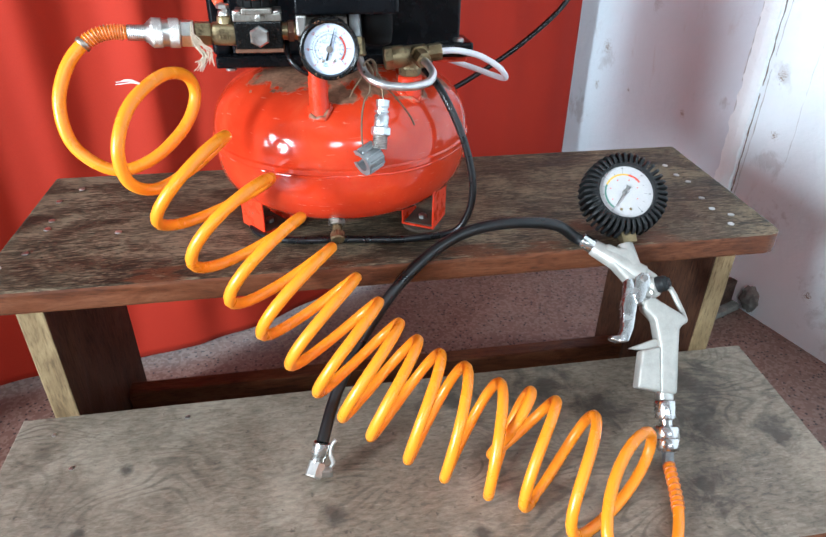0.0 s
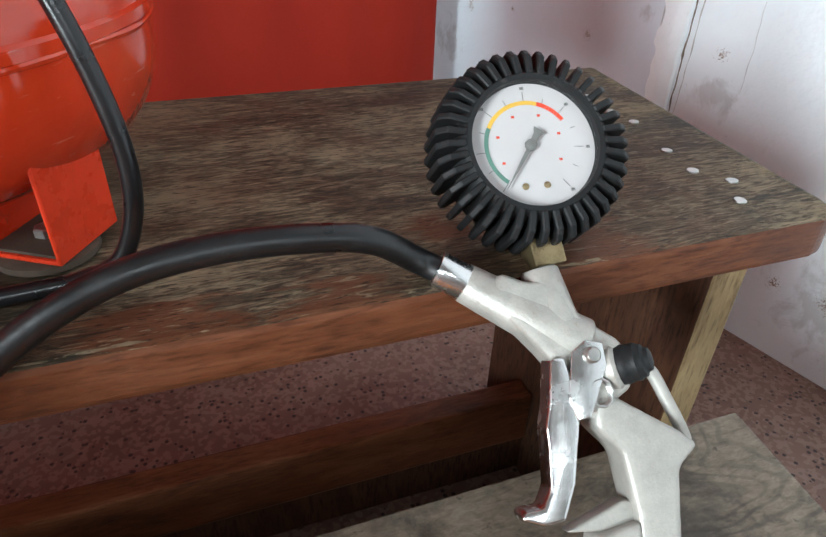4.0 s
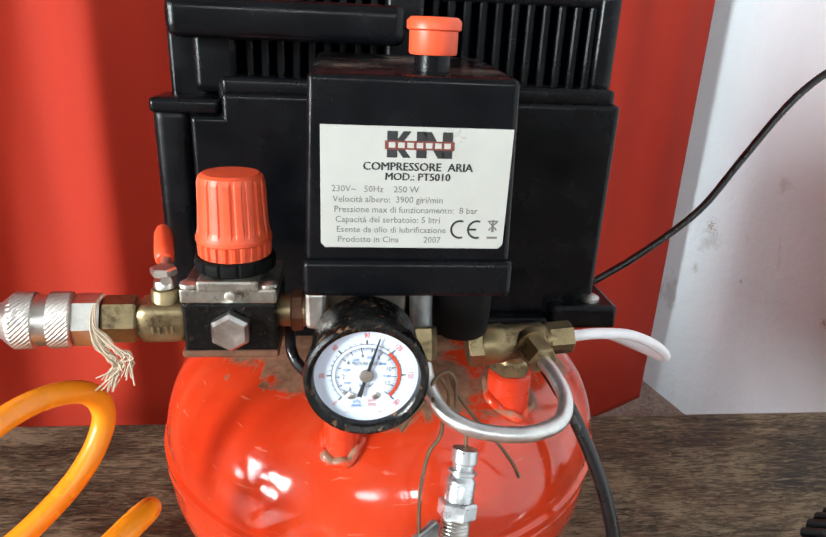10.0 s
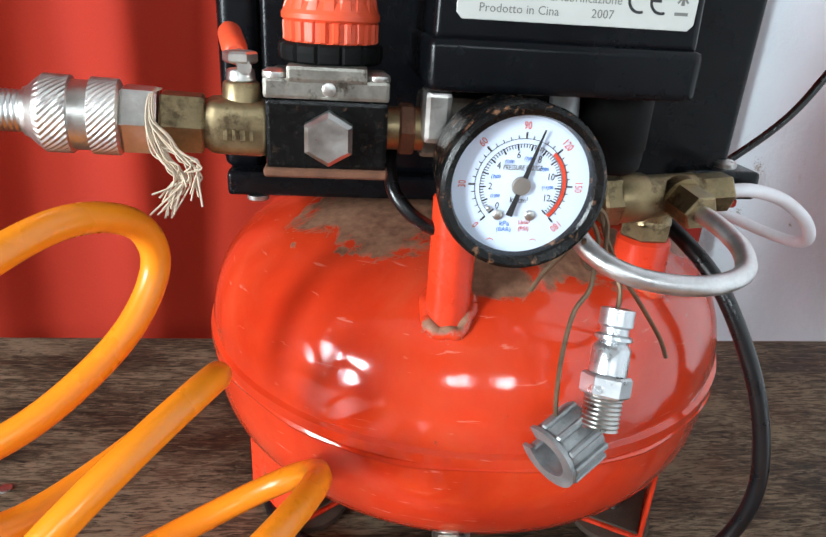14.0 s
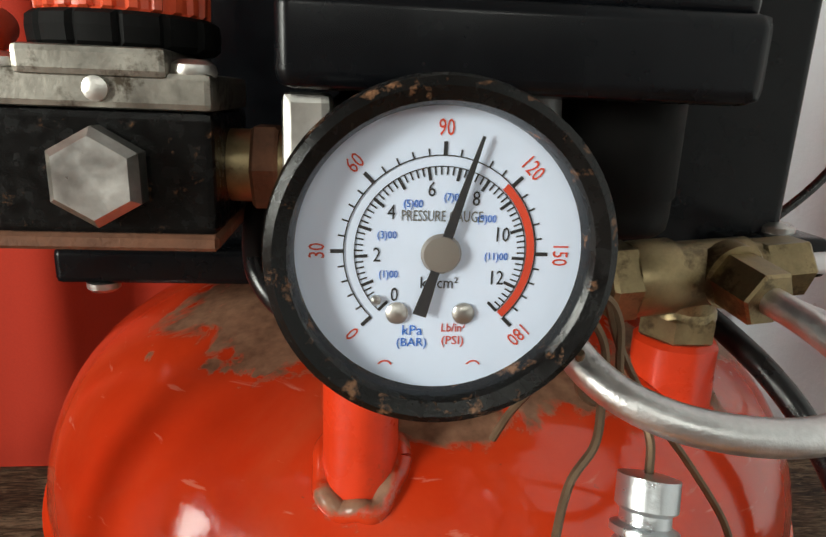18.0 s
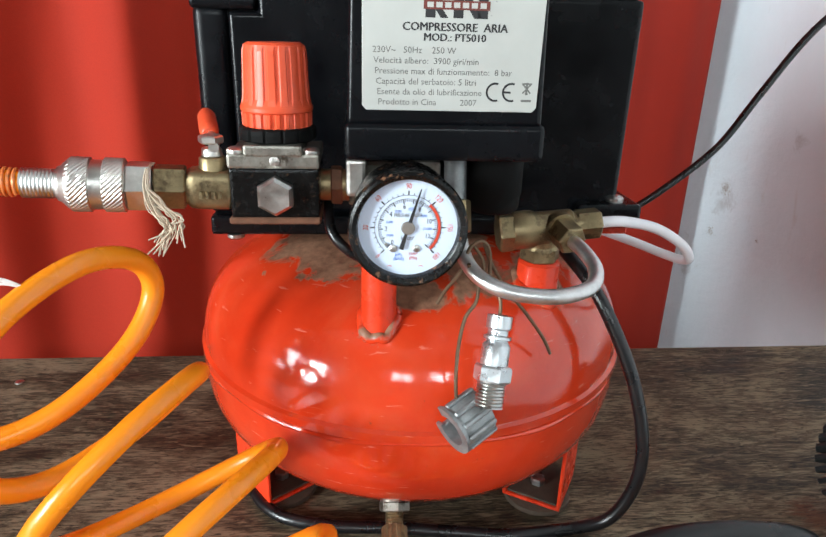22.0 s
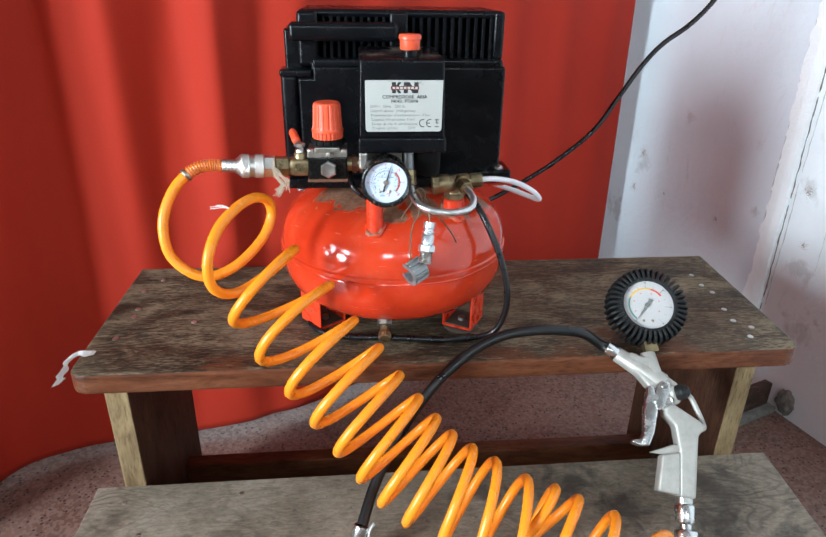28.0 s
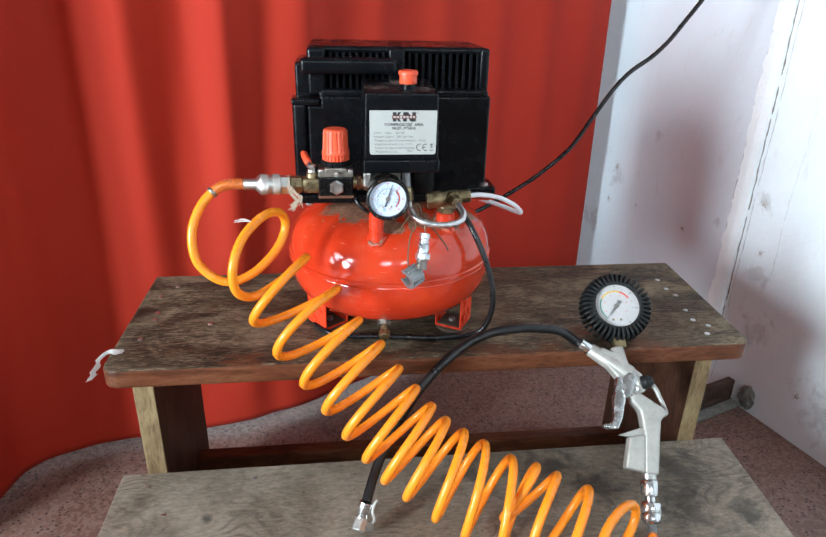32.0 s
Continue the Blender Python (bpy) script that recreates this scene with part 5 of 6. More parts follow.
# ---- power cord lying round the tank ----
cord = smooth_path([(0.100, 0.852, 0.4535), (0.108, 0.822, 0.4470), (0.117, 0.801, 0.4340), (0.129, 0.789, 0.4080), (0.137, 0.783, 0.3820), (0.1405, 0.781, 0.3580), (0.1385, 0.782, 0.3380), (0.131, 0.784, 0.3215), (0.118, 0.786, 0.3150), (0.100, 0.785, 0.3140), (0.078, 0.784, 0.3140), (0.050, 0.788, 0.3140), (0.022, 0.792, 0.3140), (-0.008, 0.795, 0.3140), (-0.035, 0.805, 0.3140), (-0.050, 0.830, 0.3140), (-0.045, 0.868, 0.3140)], 10)
part("power_cord", tube(cord, 0.0031, 16), M_cord, comp, "glossy black cable looping down the tank onto the bench")
wallcord = smooth_path([(0.110, 0.972, 0.420), (0.130, 1.005, 0.385), (0.155, 1.035, 0.367), (0.187, 1.055, 0.3705), (0.235, 1.06, 0.396), (0.272, 1.06, 0.4215), (0.313, 1.06, 0.458), (0.340, 1.06, 0.500), (0.366, 1.06, 0.541), (0.388, 1.06, 0.566), (0.421, 1.06, 0.591), (0.455, 1.07, 0.625), (0.505, 1.08, 0.70), (0.560, 1.10, 0.85), (0.605, 1.12, 1.10), (0.625, 1.14, 1.40)], 10)
tagged(part("wall_cable", tube(wallcord, 0.0031, 14), M_cord), "black cable rising from the compressor up the white wall", "cable")

# ---- spare fittings wired to the gauge ----
spare = thing("spare_nipple", (0.061, 0.770, 0.40), "chrome air nipple hanging on a brown wire", "air fitting")
nd = Vector((-0.0045, -0.0115, -0.0300)).normalized()
n0 = Vector((0.0624, 0.7645, 0.4435))
NR = 1.13
part("nipple", lathe([(NR * r, h) for r, h in ((0.0026, 0), (0.0044, 0.0004), (0.0044, 0.0052), (0.0036, 0.0060), (0.0036, 0.0078), (0.0048, 0.0084), (0.0048, 0.0094), (0.0037, 0.0102), (0.0046, 0.0116), (0.0049, 0.0122), (0.0049, 0.0195), (0.0044, 0.0200))], n0, nd, 40), M_zincbright, spare)
part("hex_collar", hexrod(n0 + nd * 0.0198, n0 + nd * 0.0262, 0.0074, 0.0008), M_zincbright, spare, smooth=False)
part("thread", lathe([(0.0052 + 0.0005 * (k % 2), 0.00065 * k) for k in range(16)], n0 + nd * 0.0262, nd, 28), M_steel, spare)
cap = thing("dust_cap", (0.0475, 0.755, 0.400), "dull grey ribbed cap clip hanging on a wire", "cap")
cm = Matrix.Translation((0.0468, 0.7545, 0.4005)) @ frame_of((-0.80, -0.48, -0.30))
CS = 1.06
outer = [(math.cos(radians(q)) * 0.0092, math.sin(radians(q)) * 0.0092) for q in range(-160, 121, 14)]
inner = [(math.cos(radians(q)) * 0.0066, math.sin(radians(q)) * 0.0066) for q in range(120, -161, -14)]
clip = part("clip", prism([(CS * x, CS * y) for x, y in outer + inner], 0.0150, cm @ Matrix.Translation((0, 0, -0.004)), 0.0005, 1), M_zincdull, cap)
part("end_wall", moved(lathe([(0.0001, 0), (0.0084 * CS, 0), (0.0084 * CS, 0.0016), (0.0001, 0.0016)], (0, 0, -0.0112), (0, 0, 1), 32, None, False), cm), M_zincdull, clip)
part("rim", moved(arc_bm(0.0064 * CS, 0.0100 * CS, radians(-165), radians(120), Matrix.Translation((0, 0, 0.0030)), 30, 0.0014), cm), M_zincdull, clip)
for k in range(9):
    q = radians(-150 + 31 * k)
    part("rib", moved(box((0.0094 * CS * math.cos(q), 0.0094 * CS * math.sin(q), -0.0042), (0.0022, 0.0021, 0.0138), 0.0005, Matrix.Rotation(q, 3, "Z"), 1), cm), M_zincdull, clip, smooth=False)
wire = thing("tie_wire", (0.055, 0.776, 0.45), "thin brown twisted tie wire", "wire")
for pts in ([(0.0475, 0.7700, 0.4600), (0.0500, 0.7720, 0.4680), (0.0550, 0.7740, 0.4705), (0.0585, 0.7740, 0.4660), (0.0590, 0.7715, 0.4560), (0.0620, 0.7660, 0.4500), (0.0624, 0.7645, 0.4430)],
            [(0.0530, 0.7660, 0.4610), (0.0525, 0.7640, 0.4500), (0.0480, 0.7620, 0.4430), (0.0455, 0.7590, 0.4300), (0.0452, 0.7565, 0.4150), (0.0468, 0.7550, 0.4050)],
            [(0.0560, 0.7745, 0.4700), (0.0600, 0.7745, 0.4600), (0.0680, 0.7765, 0.4480), (0.0770, 0.7780, 0.4370), (0.0850, 0.7775, 0.4260), (0.0885, 0.7770, 0.4190)],
            [(0.0500, 0.7720, 0.4680), (0.0475, 0.7740, 0.4580), (0.0420, 0.7760, 0.4490), (0.0390, 0.7765, 0.4430)],
            [(0.0490, 0.7660, 0.4640), (0.0510, 0.7690, 0.4560), (0.0550, 0.7700, 0.4540), (0.0560, 0.7730, 0.4620), (0.0520, 0.7740, 0.4690)]):
    part("strand", tube(smooth_path(pts, 7), 0.00075, 7), M_wire, wire)


# ---- orange spiral hose ----
spiral = thing("spiral_hose", (0.05, 0.70, 0.18), "bright orange coiled air hose between compressor and tyre inflator", "air hose")
CREST = ((-0.0468, 0.7757, 0.42), (-0.023, 0.756, 0.391), (-0.003, 0.731, 0.369), (0.018, 0.725, 0.345), (0.035, 0.716, 0.322), (0.051, 0.707, 0.304), (0.066, 0.699, 0.288), (0.079, 0.69, 0.277), (0.095, 0.68, 0.2695), (0.114, 0.673, 0.26), (0.14, 0.664, 0.2475), (0.163, 0.655, 0.243), (0.182, 0.648, 0.2365), (0.209, 0.635, 0.23), (0.242, 0.615, 0.226))
TROUGH = ((-0.104, 0.724, 0.372), (-0.082, 0.707, 0.345), (-0.058, 0.689, 0.323), (-0.039, 0.68, 0.299), (-0.021, 0.672, 0.275), (-0.003, 0.663, 0.254), (0.014, 0.654, 0.235), (0.034, 0.644, 0.222), (0.061, 0.634, 0.203), (0.088, 0.625, 0.188), (0.12, 0.611, 0.179), (0.127, 0.634, 0.198), (0.145, 0.598, 0.1755), (0.177, 0.569, 0.175), (0.203, 0.538, 0.1755))


def along(pts, s):
    """Smooth way through evenly numbered places."""
    i = max(0, min(len(pts) - 2, int(math.floor(s))))
    f = s - i
    p = [Vector(pts[max(0, min(len(pts) - 1, i + k))]) for k in (-1, 0, 1, 2)]
    return 0.5 * (2 * p[1] + (p[2] - p[0]) * f + (2 * p[0] - 5 * p[1] + 4 * p[2] - p[3]) * f * f + (3 * p[1] - p[0] - 3 * p[2] + p[3]) * f ** 3)


def crest(s):
    return along(CREST, max(0.0, min(14.0, s)))


def trough(s):
    return along(TROUGH, max(0.0, min(14.0, s - 0.5)))


def coil(s):
    mid = (crest(s) + trough(s)) / 2
    half = (crest(s) - trough(s)) / 2
    side = Vector((-0.12, -0.81, 0.57)).lerp(Vector((-0.34, -0.68, 0.64)), max(0.0, min(1.0, (s - 9.5) / 2))).lerp(Vector((-0.85, -0.46, 0.36)), max(0.0, min(1.0, (s - 13.1) / 0.6))).normalized() * half.length * 0.8
    a = 2 * math.pi * s
    return mid + half * math.cos(a) + side * math.sin(a)


GO = Vector((0.2773, 0.7760, 0.3460))
GN = Vector((-0.1301, -0.7208, 0.6808)).normalized()
GD = Vector((0.0204, -0.6884, -0.7250)).normalized()
GX_ = GN.cross(GD).normalized() * 1.0
if GX_.x < 0:
    GX_ = -GX_
GM = Matrix.Translation(GO) @ Matrix((GX_, -GD, GN)).transposed().to_4x4()


def gl(u, v, w=0.0):
    """A place on the inflator gun: u across, v down its length, w out of its face."""
    return GM @ Vector((u, -v, w))


gun_inlet = gl(-0.0065, 0.2290, -0.004)
start = on_axis(0.0705)
lead_in = [start, Vector((-0.1215, 0.769, 0.4935)), Vector((-0.1345, 0.7655, 0.4885)), Vector((-0.1475, 0.757, 0.474)), Vector((-0.1545, 0.747, 0.452)), Vector((-0.150, 0.741, 0.426)), Vector((-0.128, 0.739, 0.409)),
           Vector((-0.101, 0.750, 0.4115)), Vector((-0.0795, 0.771, 0.4270)), Vector((-0.0705, 0.783, 0.4460)), Vector((-0.0735, 0.777, 0.4620)), Vector((-0.086, 0.757, 0.4675)), Vector((-0.1035, 0.731, 0.4560)), Vector((-0.1125, 0.715, 0.4330)),
           Vector((-0.1115, 0.718, 0.4080)), Vector((-0.0975, 0.733, 0.3960)), Vector((-0.076, 0.750, 0.4050)), Vector((-0.0565, 0.766, 0.4180))]
lead_in = lead_in[:7] + [q - Vector((0.003, 0, 0)) for q in lead_in[7:16]] + lead_in[16:]
path = smooth_path(lead_in, 12)[:-1]
NS = 376
path += [coil(s * 14.5 / NS) for s in range(1, NS + 1)]
last = coil(14.5)
path += smooth_path([last, Vector((0.222, 0.538, 0.1755)), Vector((0.241, 0.549, 0.1755)), Vector((0.2555, 0.569, 0.1760)), Vector((0.2650, 0.590, 0.1775)), gun_inlet], 9)[1:]
for _ in range(3):
    path = [path[0]] + [(path[i - 1] + 2 * path[i] + path[i + 1]) / 4 for i in range(1, len(path) - 1)] + [path[-1]]
part("hose", tube(path, 0.0042, 16), M_orange, spiral)


def spring_guard(pts, turns, r, name, parent):
    base = smooth_path(pts, 12)
    n = turns * 14
    out = []
    for k in range(n + 1):
        f = k / n * (len(base) - 1)
        i = min(int(f), len(base) - 2)
        p = base[i].lerp(base[i + 1], f - i)
        t = (base[i + 1] - base[i]).normalized()
        u = t.orthogonal().normalized()
        w = t.cross(u)
        a = 2 * math.pi * turns * k / n
        out.append(p + r * (u * math.cos(a) + w * math.sin(a)))
    return part(name, tube(out, 0.0006, 6), M_guard, parent)


spring_guard([path[1], path[8], path[16], path[24]], 13, 0.0047, "guard_spring", spiral)
part("crimp_ring", lathe([(0.0050, 0), (0.0054, 0.0006), (0.0054, 0.0028), (0.0050, 0.0034)], path[24], path[28] - path[24], 20), M_spring, spiral)
spring_guard([path[-1], path[-5], path[-10], path[-15]], 9, 0.0047, "guard_spring", spiral)
for k in range(6):
    r = random.Random(50 + k)
    s = Vector((-0.096, 0.742, 0.4640))
    pts = [s, s + Vector((-0.008, -0.001, 0.003 + 0.002 * r.random())), s + Vector((-0.013 - 0.006 * r.random(), -0.002, 0.002 + 0.005 * r.random()))]
    part("tag_thread", tube(smooth_path(pts, 4), 0.0003, 5), M_cloth, spiral)

# ---- tyre inflator gun leaning on the bench edge ----
gun = thing("tyre_inflator", (0.28, 0.62, 0.17), "grey cast-metal tyre inflator gun with a rubber-booted gauge", "inflator gun")
BC = gl(0.0022, -0.0024, 0.0)
boot_prof = [(0.0240, 0.0030), (0.0243, 0.0070), (0.0262, 0.0074), (0.0290, 0.0045), (0.0305, -0.0010), (0.0308, -0.0150), (0.0300, -0.0195), (0.0260, -0.0210), (0.0001, -0.0210)]
boot = part("gauge_boot", lathe(boot_prof, BC, GN, 108, None, False), M_rubber, gun, "black ribbed rubber boot")
BM = Matrix.Translation(BC - GO) @ GM
for k in range(40):
    a = 2 * math.pi * k / 40
    rib = prism([(0.0262, 0.0080), (0.0335, 0.0074), (0.0374, 0.0035), (0.0386, -0.0140), (0.0350, -0.0205), (0.0270, -0.0170)], 0.0026, Matrix.Identity(4), 0.0005, 1)
    rm = BM @ Matrix.Rotation(a, 4, "Z") @ Matrix(((1, 0, 0, 0), (0, 0, -1, 0), (0, 1, 0, 0), (0, 0, 0, 1)))
    part("boot_rib", moved(rib, rm), M_rubber, boot, smooth=False)
case = part("dial", lathe([(0.0001, 0), (0.0246, 0), (0.0246, 0.0003), (0.0001, 0.0003)], gl(0.0015, -0.0022, 0.0028), GN, 64, None, False), M_dial2, gun, "ivory dial with green, amber and red band")
GA = GM @ Matrix.Translation((0.0008, 0.0022, 0)) @ Matrix.Rotation(radians(-6), 4, "Z") @ Matrix.Diagonal((0.93, 0.93, 1, 1))


def on_gun_dial(x, y, h=0.0):
    return GA @ Matrix.Translation((x, y, 0.0032 + h))


A0b, A1b = radians(232), radians(-52)


def ang2(f):
    return A0b + (A1b - A0b) * f


part("band", arc_bm(0.0172, 0.0189, ang2(0.28), ang2(0.0), on_gun_dial(0, 0), 20), M_inkgreen, case, smooth=False)
part("band", arc_bm(0.0172, 0.0189, ang2(0.56), ang2(0.28), on_gun_dial(0, 0), 20), M_inkamber, case, smooth=False)
part("band", arc_bm(0.0172, 0.0189, ang2(0.70), ang2(0.56), on_gun_dial(0, 0), 12), M_inkred, case, smooth=False)
bms = []
for k in range(13):
    a = ang2(k / 12)
    rm = 0.0205 if k % 2 == 0 else 0.0200
    bms.append(moved(box((0, 0, 0), (0.0040 if k % 2 == 0 else 0.0024, 0.0003, 0.00005), 0, Matrix.Rotation(a, 3, "Z")), on_gun_dial(rm * math.cos(a), rm * math.sin(a))))
part("scale_ticks", joined(*bms), M_inkgrey, case, smooth=False)
bms = []
for k in range(0, 13, 2):
    a = ang2(k / 12)
    bms.append(moved(box((0, 0, 0), (0.0016, 0.0012, 0.00005)), on_gun_dial(0.0242 * math.cos(a), 0.0242 * math.sin(a))))
part("print_bars", joined(*bms), M_inkgrey, case, smooth=False)
bms = []
for k in range(1, 13, 2):
    a = ang2(k / 12)
    bms.append(moved(box((0, 0, 0), (0.0013, 0.0010, 0.00005)), on_gun_dial(0.0135 * math.cos(a), 0.0135 * math.sin(a))))
part("print_bars", joined(*bms), M_inkred, case, smooth=False)
for x in (-0.0045, 0.0045):
    part("dial_screw", lathe([(0.0013, 0), (0.0013, 0.0003), (0.0007, 0.0006)], on_gun_dial(x, -0.0165).translation, GN, 16), M_brass, case)
nb = radians(232)
part("needle", moved(prism([(-0.0072, -0.0026), (-0.0045, -0.0014), (0.0, -0.0011), (0.0215, -0.00012), (0.0215, 0.00012), (0.0, 0.0011), (-0.0045, 0.0014), (-0.0072, 0.0026)], 0.0003, Matrix.Identity(4)), GA @ Matrix.Translation((0, 0, 0.0048)) @ Matrix.Rotation(radians(234), 4, "Z")), M_inkgrey, case, "grey needle", smooth=False)
part("needle_hub", lathe([(0.0022, 0), (0.0022, 0.0016), (0.001, 0.0020)], gl(0.0008, -0.0022, 0.0034), GN, 20), M_inkgrey, case)
gg = part("glass", lathe([(0.0001, 0), (0.0241, 0)], gl(0.0015, -0.0023, 0.0062), GN, 48, None, False), M_glass, gun)
gg.visible_shadow = False
part("gauge_nut", moved(box((0, 0, 0), (0.0125, 0.0110, 0.0125), 0.0008), GM @ Matrix.Translation((-0.0008, -0.0365, -0.008))), M_brass, gun, "brass gauge connector", smooth=False)

WOFF = -0.003
GM = GM @ Matrix.Translation((-0.005, -0.004, 0.0))
body_m = GM @ Matrix.Translation((0, 0, WOFF))


def casting(name, outline, depth, bevel, dw=0.0, mat=None, label=""):
    """A cast piece of the gun from its outline in (u, v)."""
    return part(name, prism([(u, -v) for u, v in outline], depth, body_m @ Matrix.Translation((0, 0, dw)), bevel, 3), mat or M_cast, gun, label)


body = part("gun_body", joined(
    rod(gl(-0.0300, 0.0372, WOFF), gl(0.0080, 0.0690, WOFF), 0.0072, 0.0098, 32, 0.001),
    rod(gl(-0.0010, 0.0385, WOFF), gl(0.0, 0.0600, WOFF), 0.0070, 0.0088, 32, 0.001),
    prism([(-0.0255, -0.0440), (-0.0175, -0.0370), (-0.0090, -0.0425), (0.0045, -0.0440), (0.0075, -0.0590), (0.0195, -0.0700), (0.0222, -0.0800), (0.0190, -0.0880), (0.0120, -0.0905), (0.0040, -0.0985), (-0.0025, -0.0840), (-0.0085, -0.0700), (-0.0185, -0.0545)], 0.0150, body_m, 0.0035, 3)), M_cast, gun, "grey cast-metal body")
casting("handle", [(0.0050, 0.0860), (0.0120, 0.0885), (0.0200, 0.0955), (0.0320, 0.1055), (0.0380, 0.1120), (0.0285, 0.1180), (0.0235, 0.1360), (0.0145, 0.1715), (0.0005, 0.1690), (0.0085, 0.1300), (0.0090, 0.1080), (0.0015, 0.0970)], 0.0165, 0.0034)
casting("grip_sleeve", [(-0.0073, 0.1320), (0.0090, 0.1310), (0.0015, 0.1680), (-0.0030, 0.1662), (-0.0172, 0.1620)], 0.0150, 0.003, 0.001)
casting("finger_spur", [(-0.0165, 0.1290), (0.0060, 0.1240), (0.0100, 0.1250), (0.0095, 0.1330), (-0.0040, 0.1320)], 0.0080, 0.0012)
part("hang_guard", tube(smooth_path([gl(0.0245, 0.0760, WOFF), gl(0.0310, 0.0840, WOFF), gl(0.0340, 0.0950, WOFF), gl(0.0365, 0.1060, WOFF), gl(0.0365, 0.1120, WOFF), gl(0.0310, 0.1130, WOFF)], 6), 0.0024, 12), M_cast, gun)
kd = GM.to_3x3() @ Vector((0.80, 0.04, 0.62))
k0 = gl(0.0125, 0.0792, WOFF + 0.002)
knob2 = part("release_knob", lathe([(0.0078, 0), (0.0084, 0.001), (0.0084, 0.0050), (0.0072, 0.0062)], k0, kd, 28), M_cast, gun)
part("knob_cap", lathe([(0.0066, 0.0055), (0.0072, 0.0065), (0.0070, 0.0090), (0.0066, 0.0095), (0.0068, 0.0125), (0.0062, 0.0130), (0.0058, 0.0146), (0.0044, 0.0154), (0.0040, 0.0168), (0.0028, 0.0173)], k0, kd, 24, lambda a, h: 1 + 0.02 * math.cos(a * 12)), M_rubber, knob2, "black ribbed knob cap")
part("trigger_pin", rod(gl(0.0055, 0.0725, WOFF + 0.005), gl(0.0055, 0.0725, WOFF + 0.0135), 0.0034, 0.0029, 20, 0.0007), M_steel, gun)
casting("trigger_link", [(-0.0010, 0.0700), (0.0050, 0.0672), (0.0108, 0.0695), (0.0106, 0.0770), (0.0040, 0.0870), (0.0000, 0.0930), (-0.0050, 0.0930), (-0.0060, 0.0850)], 0.0018, 0.0005, 0.0098, M_chrome)
casting("trigger", [(-0.0086, 0.0705), (-0.0035, 0.0712), (-0.0020, 0.0880), (-0.0060, 0.0990), (-0.0110, 0.1130), (-0.0175, 0.1235), (-0.0255, 0.1232), (-0.0325, 0.1195), (-0.0310, 0.1170), (-0.0240, 0.1175), (-0.0200, 0.1120), (-0.0175, 0.1000), (-0.0165, 0.0930), (-0.0130, 0.0850)], 0.0110, 0.0024, 0.0045, M_chrome, "chrome trigger lever")
part("valve_spring", tube([gl(0.0060 + 0.0040 * math.cos(k * 0.7), 0.0860 + 0.0050 * math.sin(k * 0.7), WOFF + 0.0060 + 0.00010 * k) for k in range(46)], 0.0006, 6), M_steel, gun)

# inlet fittings below the handle
c0 = gl(0.0068, 0.1690, WOFF)
CD = (gun_inlet - c0).normalized()
part("inlet_nut", lathe([(0.0062, 0), (0.0070, 0.0005), (0.0070, 0.0055), (0.0060, 0.0062)], c0, CD, 28), M_nickel, gun)
part("inlet_swivel", lathe([(0.0062, 0.0060), (0.0082, 0.0066), (0.0085, 0.0078), (0.0085, 0.0205), (0.0078, 0.0218), (0.0052, 0.0224), (0.0052, 0.0265)], c0, CD, 40, lambda a, h: 1 + (0.03 * (math.cos(a * 6) > 0.3) if 0.007 < h < 0.021 else 0)), M_chrome, gun, "chrome swivel")
cq = part("inlet_coupler", lathe([(0.0060, 0.0262), (0.0096, 0.0275), (0.0102, 0.0290), (0.0102, 0.0360), (0.0095, 0.0370), (0.0100, 0.0382), (0.0100, 0.0440), (0.0086, 0.0465), (0.0058, 0.0478)], c0, CD, 48), M_chrome, gun, "chrome quick coupler")
part("hose_tail", lathe([(0.0046 + 0.0003 * (k % 2), 0.0472 + 0.0006 * k) for k in range(22)], c0, CD, 20), M_zincdull, cq)

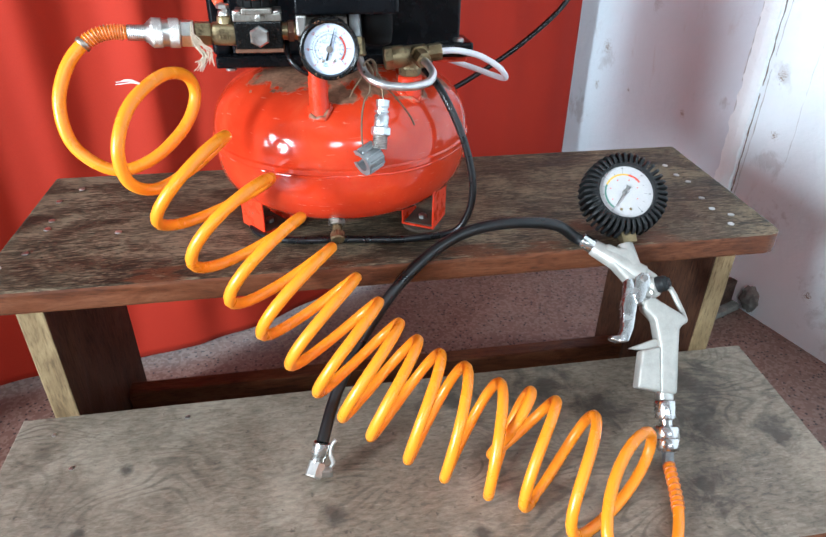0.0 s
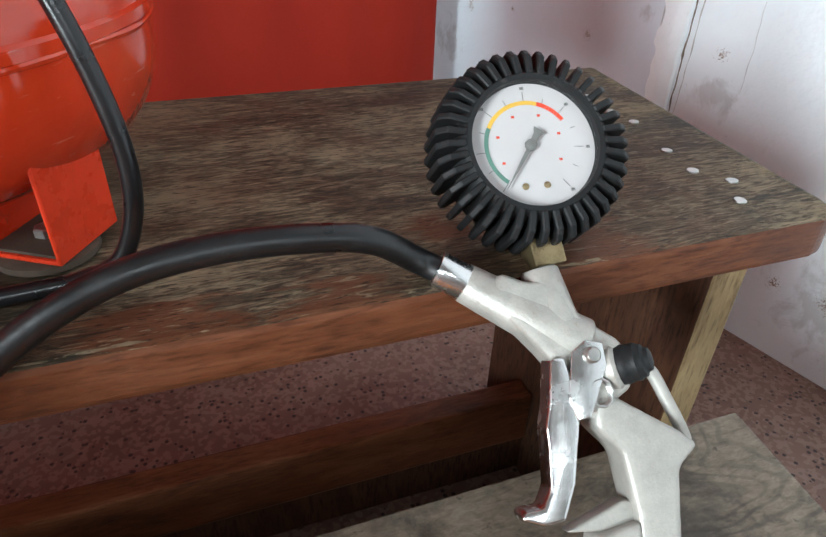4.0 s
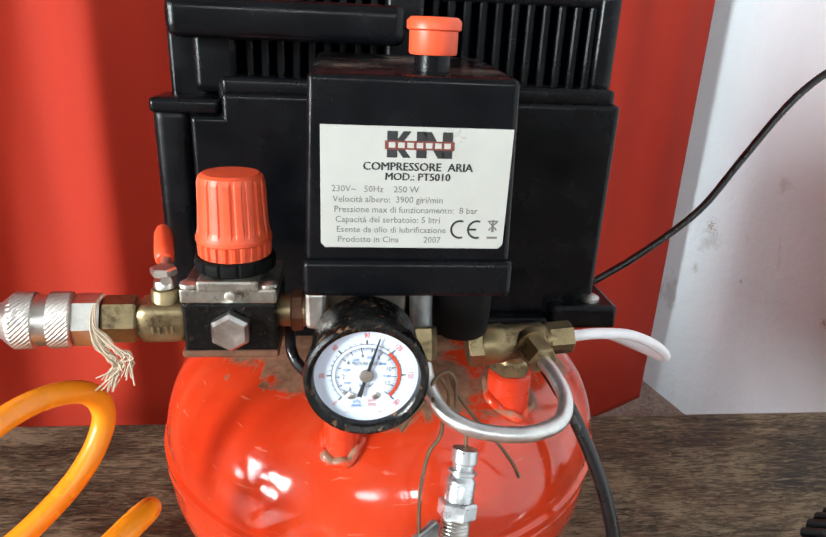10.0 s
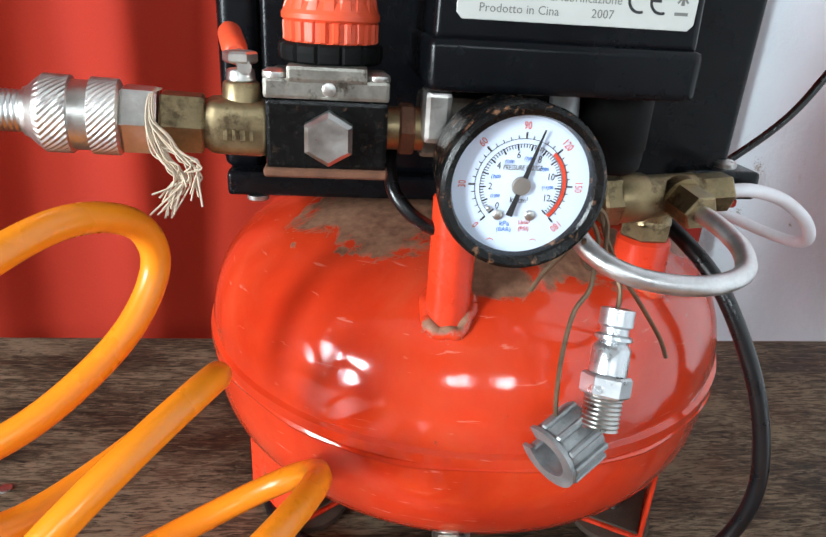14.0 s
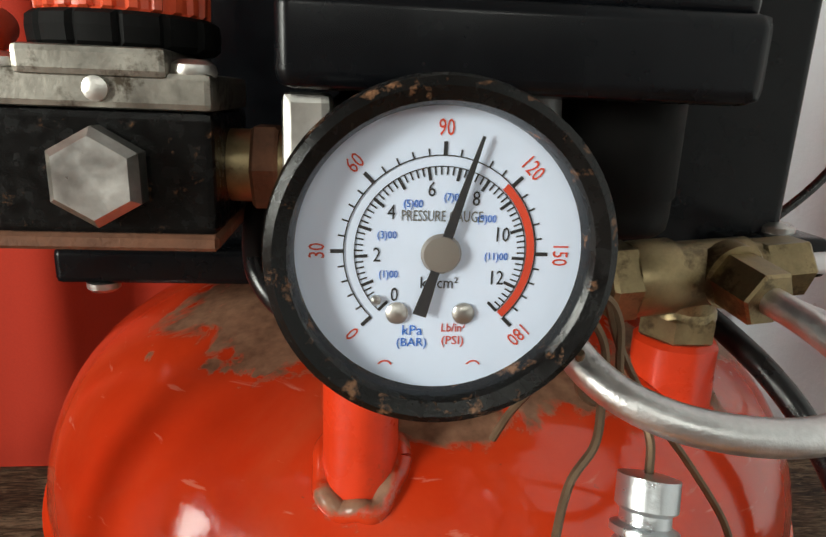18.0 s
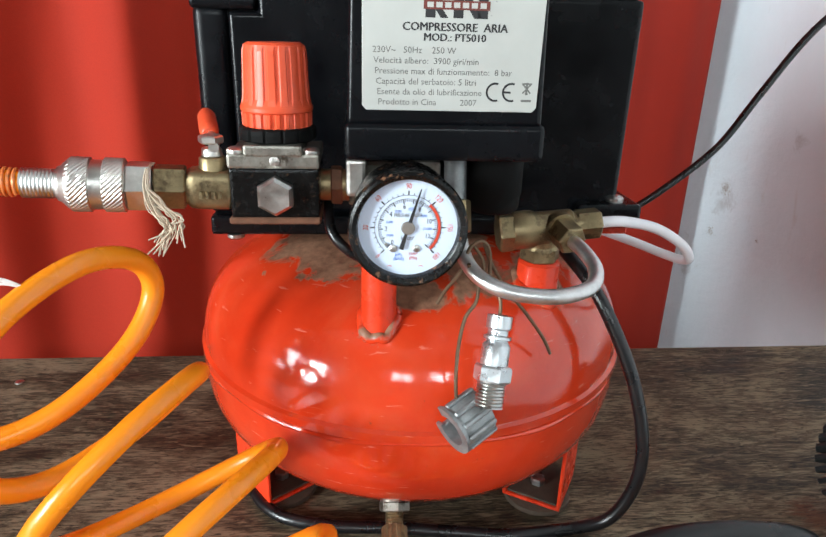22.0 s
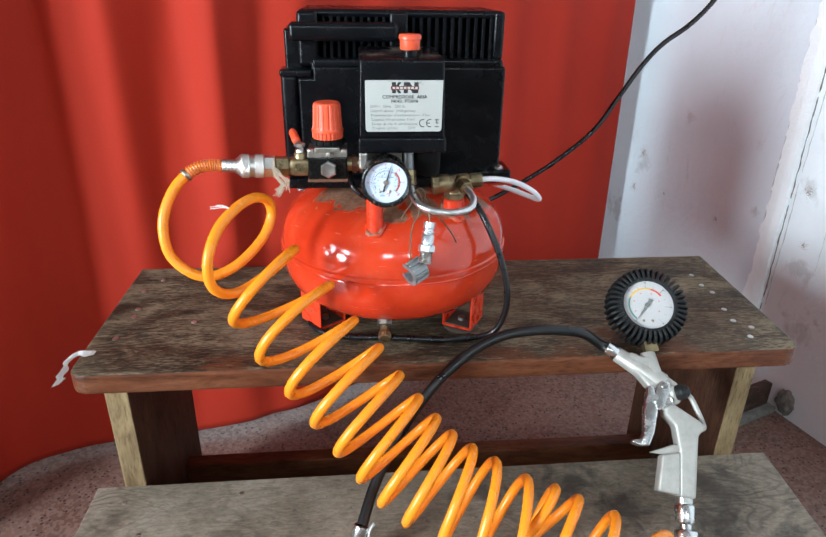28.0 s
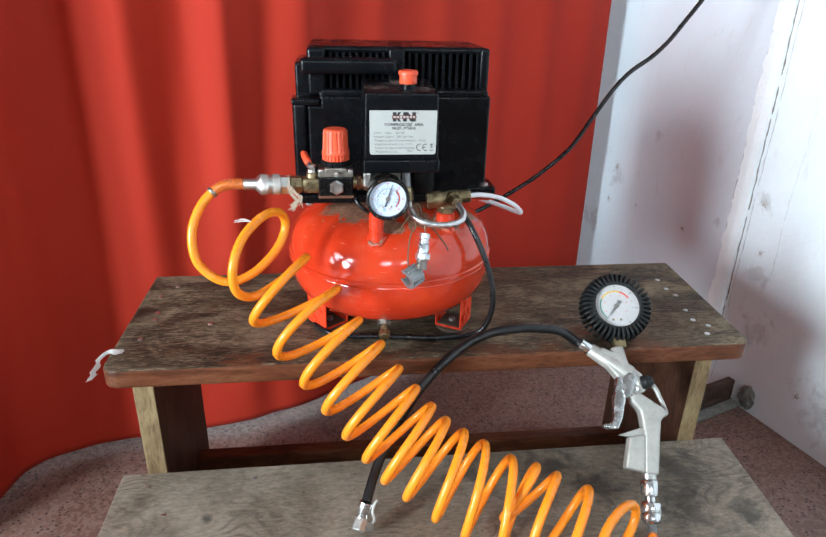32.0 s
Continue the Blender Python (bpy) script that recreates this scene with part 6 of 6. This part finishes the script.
# short black hose from the gun to the tyre chuck
part("ferrule", lathe([(0.0062, 0), (0.0070, 0.0004), (0.0070, 0.0115), (0.0064, 0.0122), (0.0052, 0.0150)], gl(-0.0385, 0.0305, WOFF), (gl(-0.0260, 0.0402, WOFF) - gl(-0.0385, 0.0305, WOFF)), 28), M_chrome, gun, "chrome ferrule")
fd = (gl(-0.0385, 0.0305, WOFF) - gl(-0.0260, 0.0402, WOFF)).normalized()
f0 = gl(-0.0385, 0.0305, WOFF)
hp = smooth_path([f0 - fd * 0.004, f0 + fd * 0.007, Vector((0.2120, 0.7575, 0.3305)), Vector((0.192, 0.7575, 0.3350)), Vector((0.165, 0.757, 0.3368)), Vector((0.140, 0.756, 0.3345)), Vector((0.120, 0.7545, 0.3280)), Vector((0.100, 0.751, 0.3172)), Vector((0.080, 0.744, 0.3030)), Vector((0.060, 0.736, 0.2840)), Vector((0.040, 0.725, 0.2600)), Vector((0.022, 0.708, 0.2380)), Vector((0.008, 0.688, 0.2180)), Vector((-0.002, 0.6655, 0.2015))], 10)
part("delivery_hose", tube(hp, 0.0049, 18), M_hose_black, gun, "short black rubber hose")
cd = Vector((-0.16, -0.22, -0.42)).normalized()
ch0 = Vector((-0.002, 0.6655, 0.2015))
chuck = part("tyre_chuck", lathe([(0.0062, 0), (0.0068, 0.0005), (0.0068, 0.010), (0.0058, 0.0112), (0.0058, 0.0155)], ch0, cd, 28), M_chrome, gun, "chrome tyre chuck with clip")
c1 = ch0 + cd * 0.0155
part("chuck_head", lathe([(0.0058, 0), (0.0070, 0.0006), (0.0070, 0.0110), (0.0062, 0.0120)], c1 + Vector((0, 0, -0.001)), Vector((-0.25, -0.45, -0.35)), 6), M_nickel, chuck, smooth=False)
part("chuck_clip", tube(smooth_path([c1 + Vector((0.008, -0.004, -0.007)), c1 + Vector((0.012, -0.003, -0.001)), c1 + Vector((0.0105, 0.000, 0.006)), c1 + Vector((0.0125, 0.003, 0.013)), c1 + Vector((0.0155, 0.005, 0.016))], 6), 0.0018, 8), M_nickel, chuck)
part("chuck_jaw", box(c1 + Vector((0.006, -0.006, -0.007)), (0.010, 0.006, 0.007), 0.001), M_steel, chuck, smooth=False)
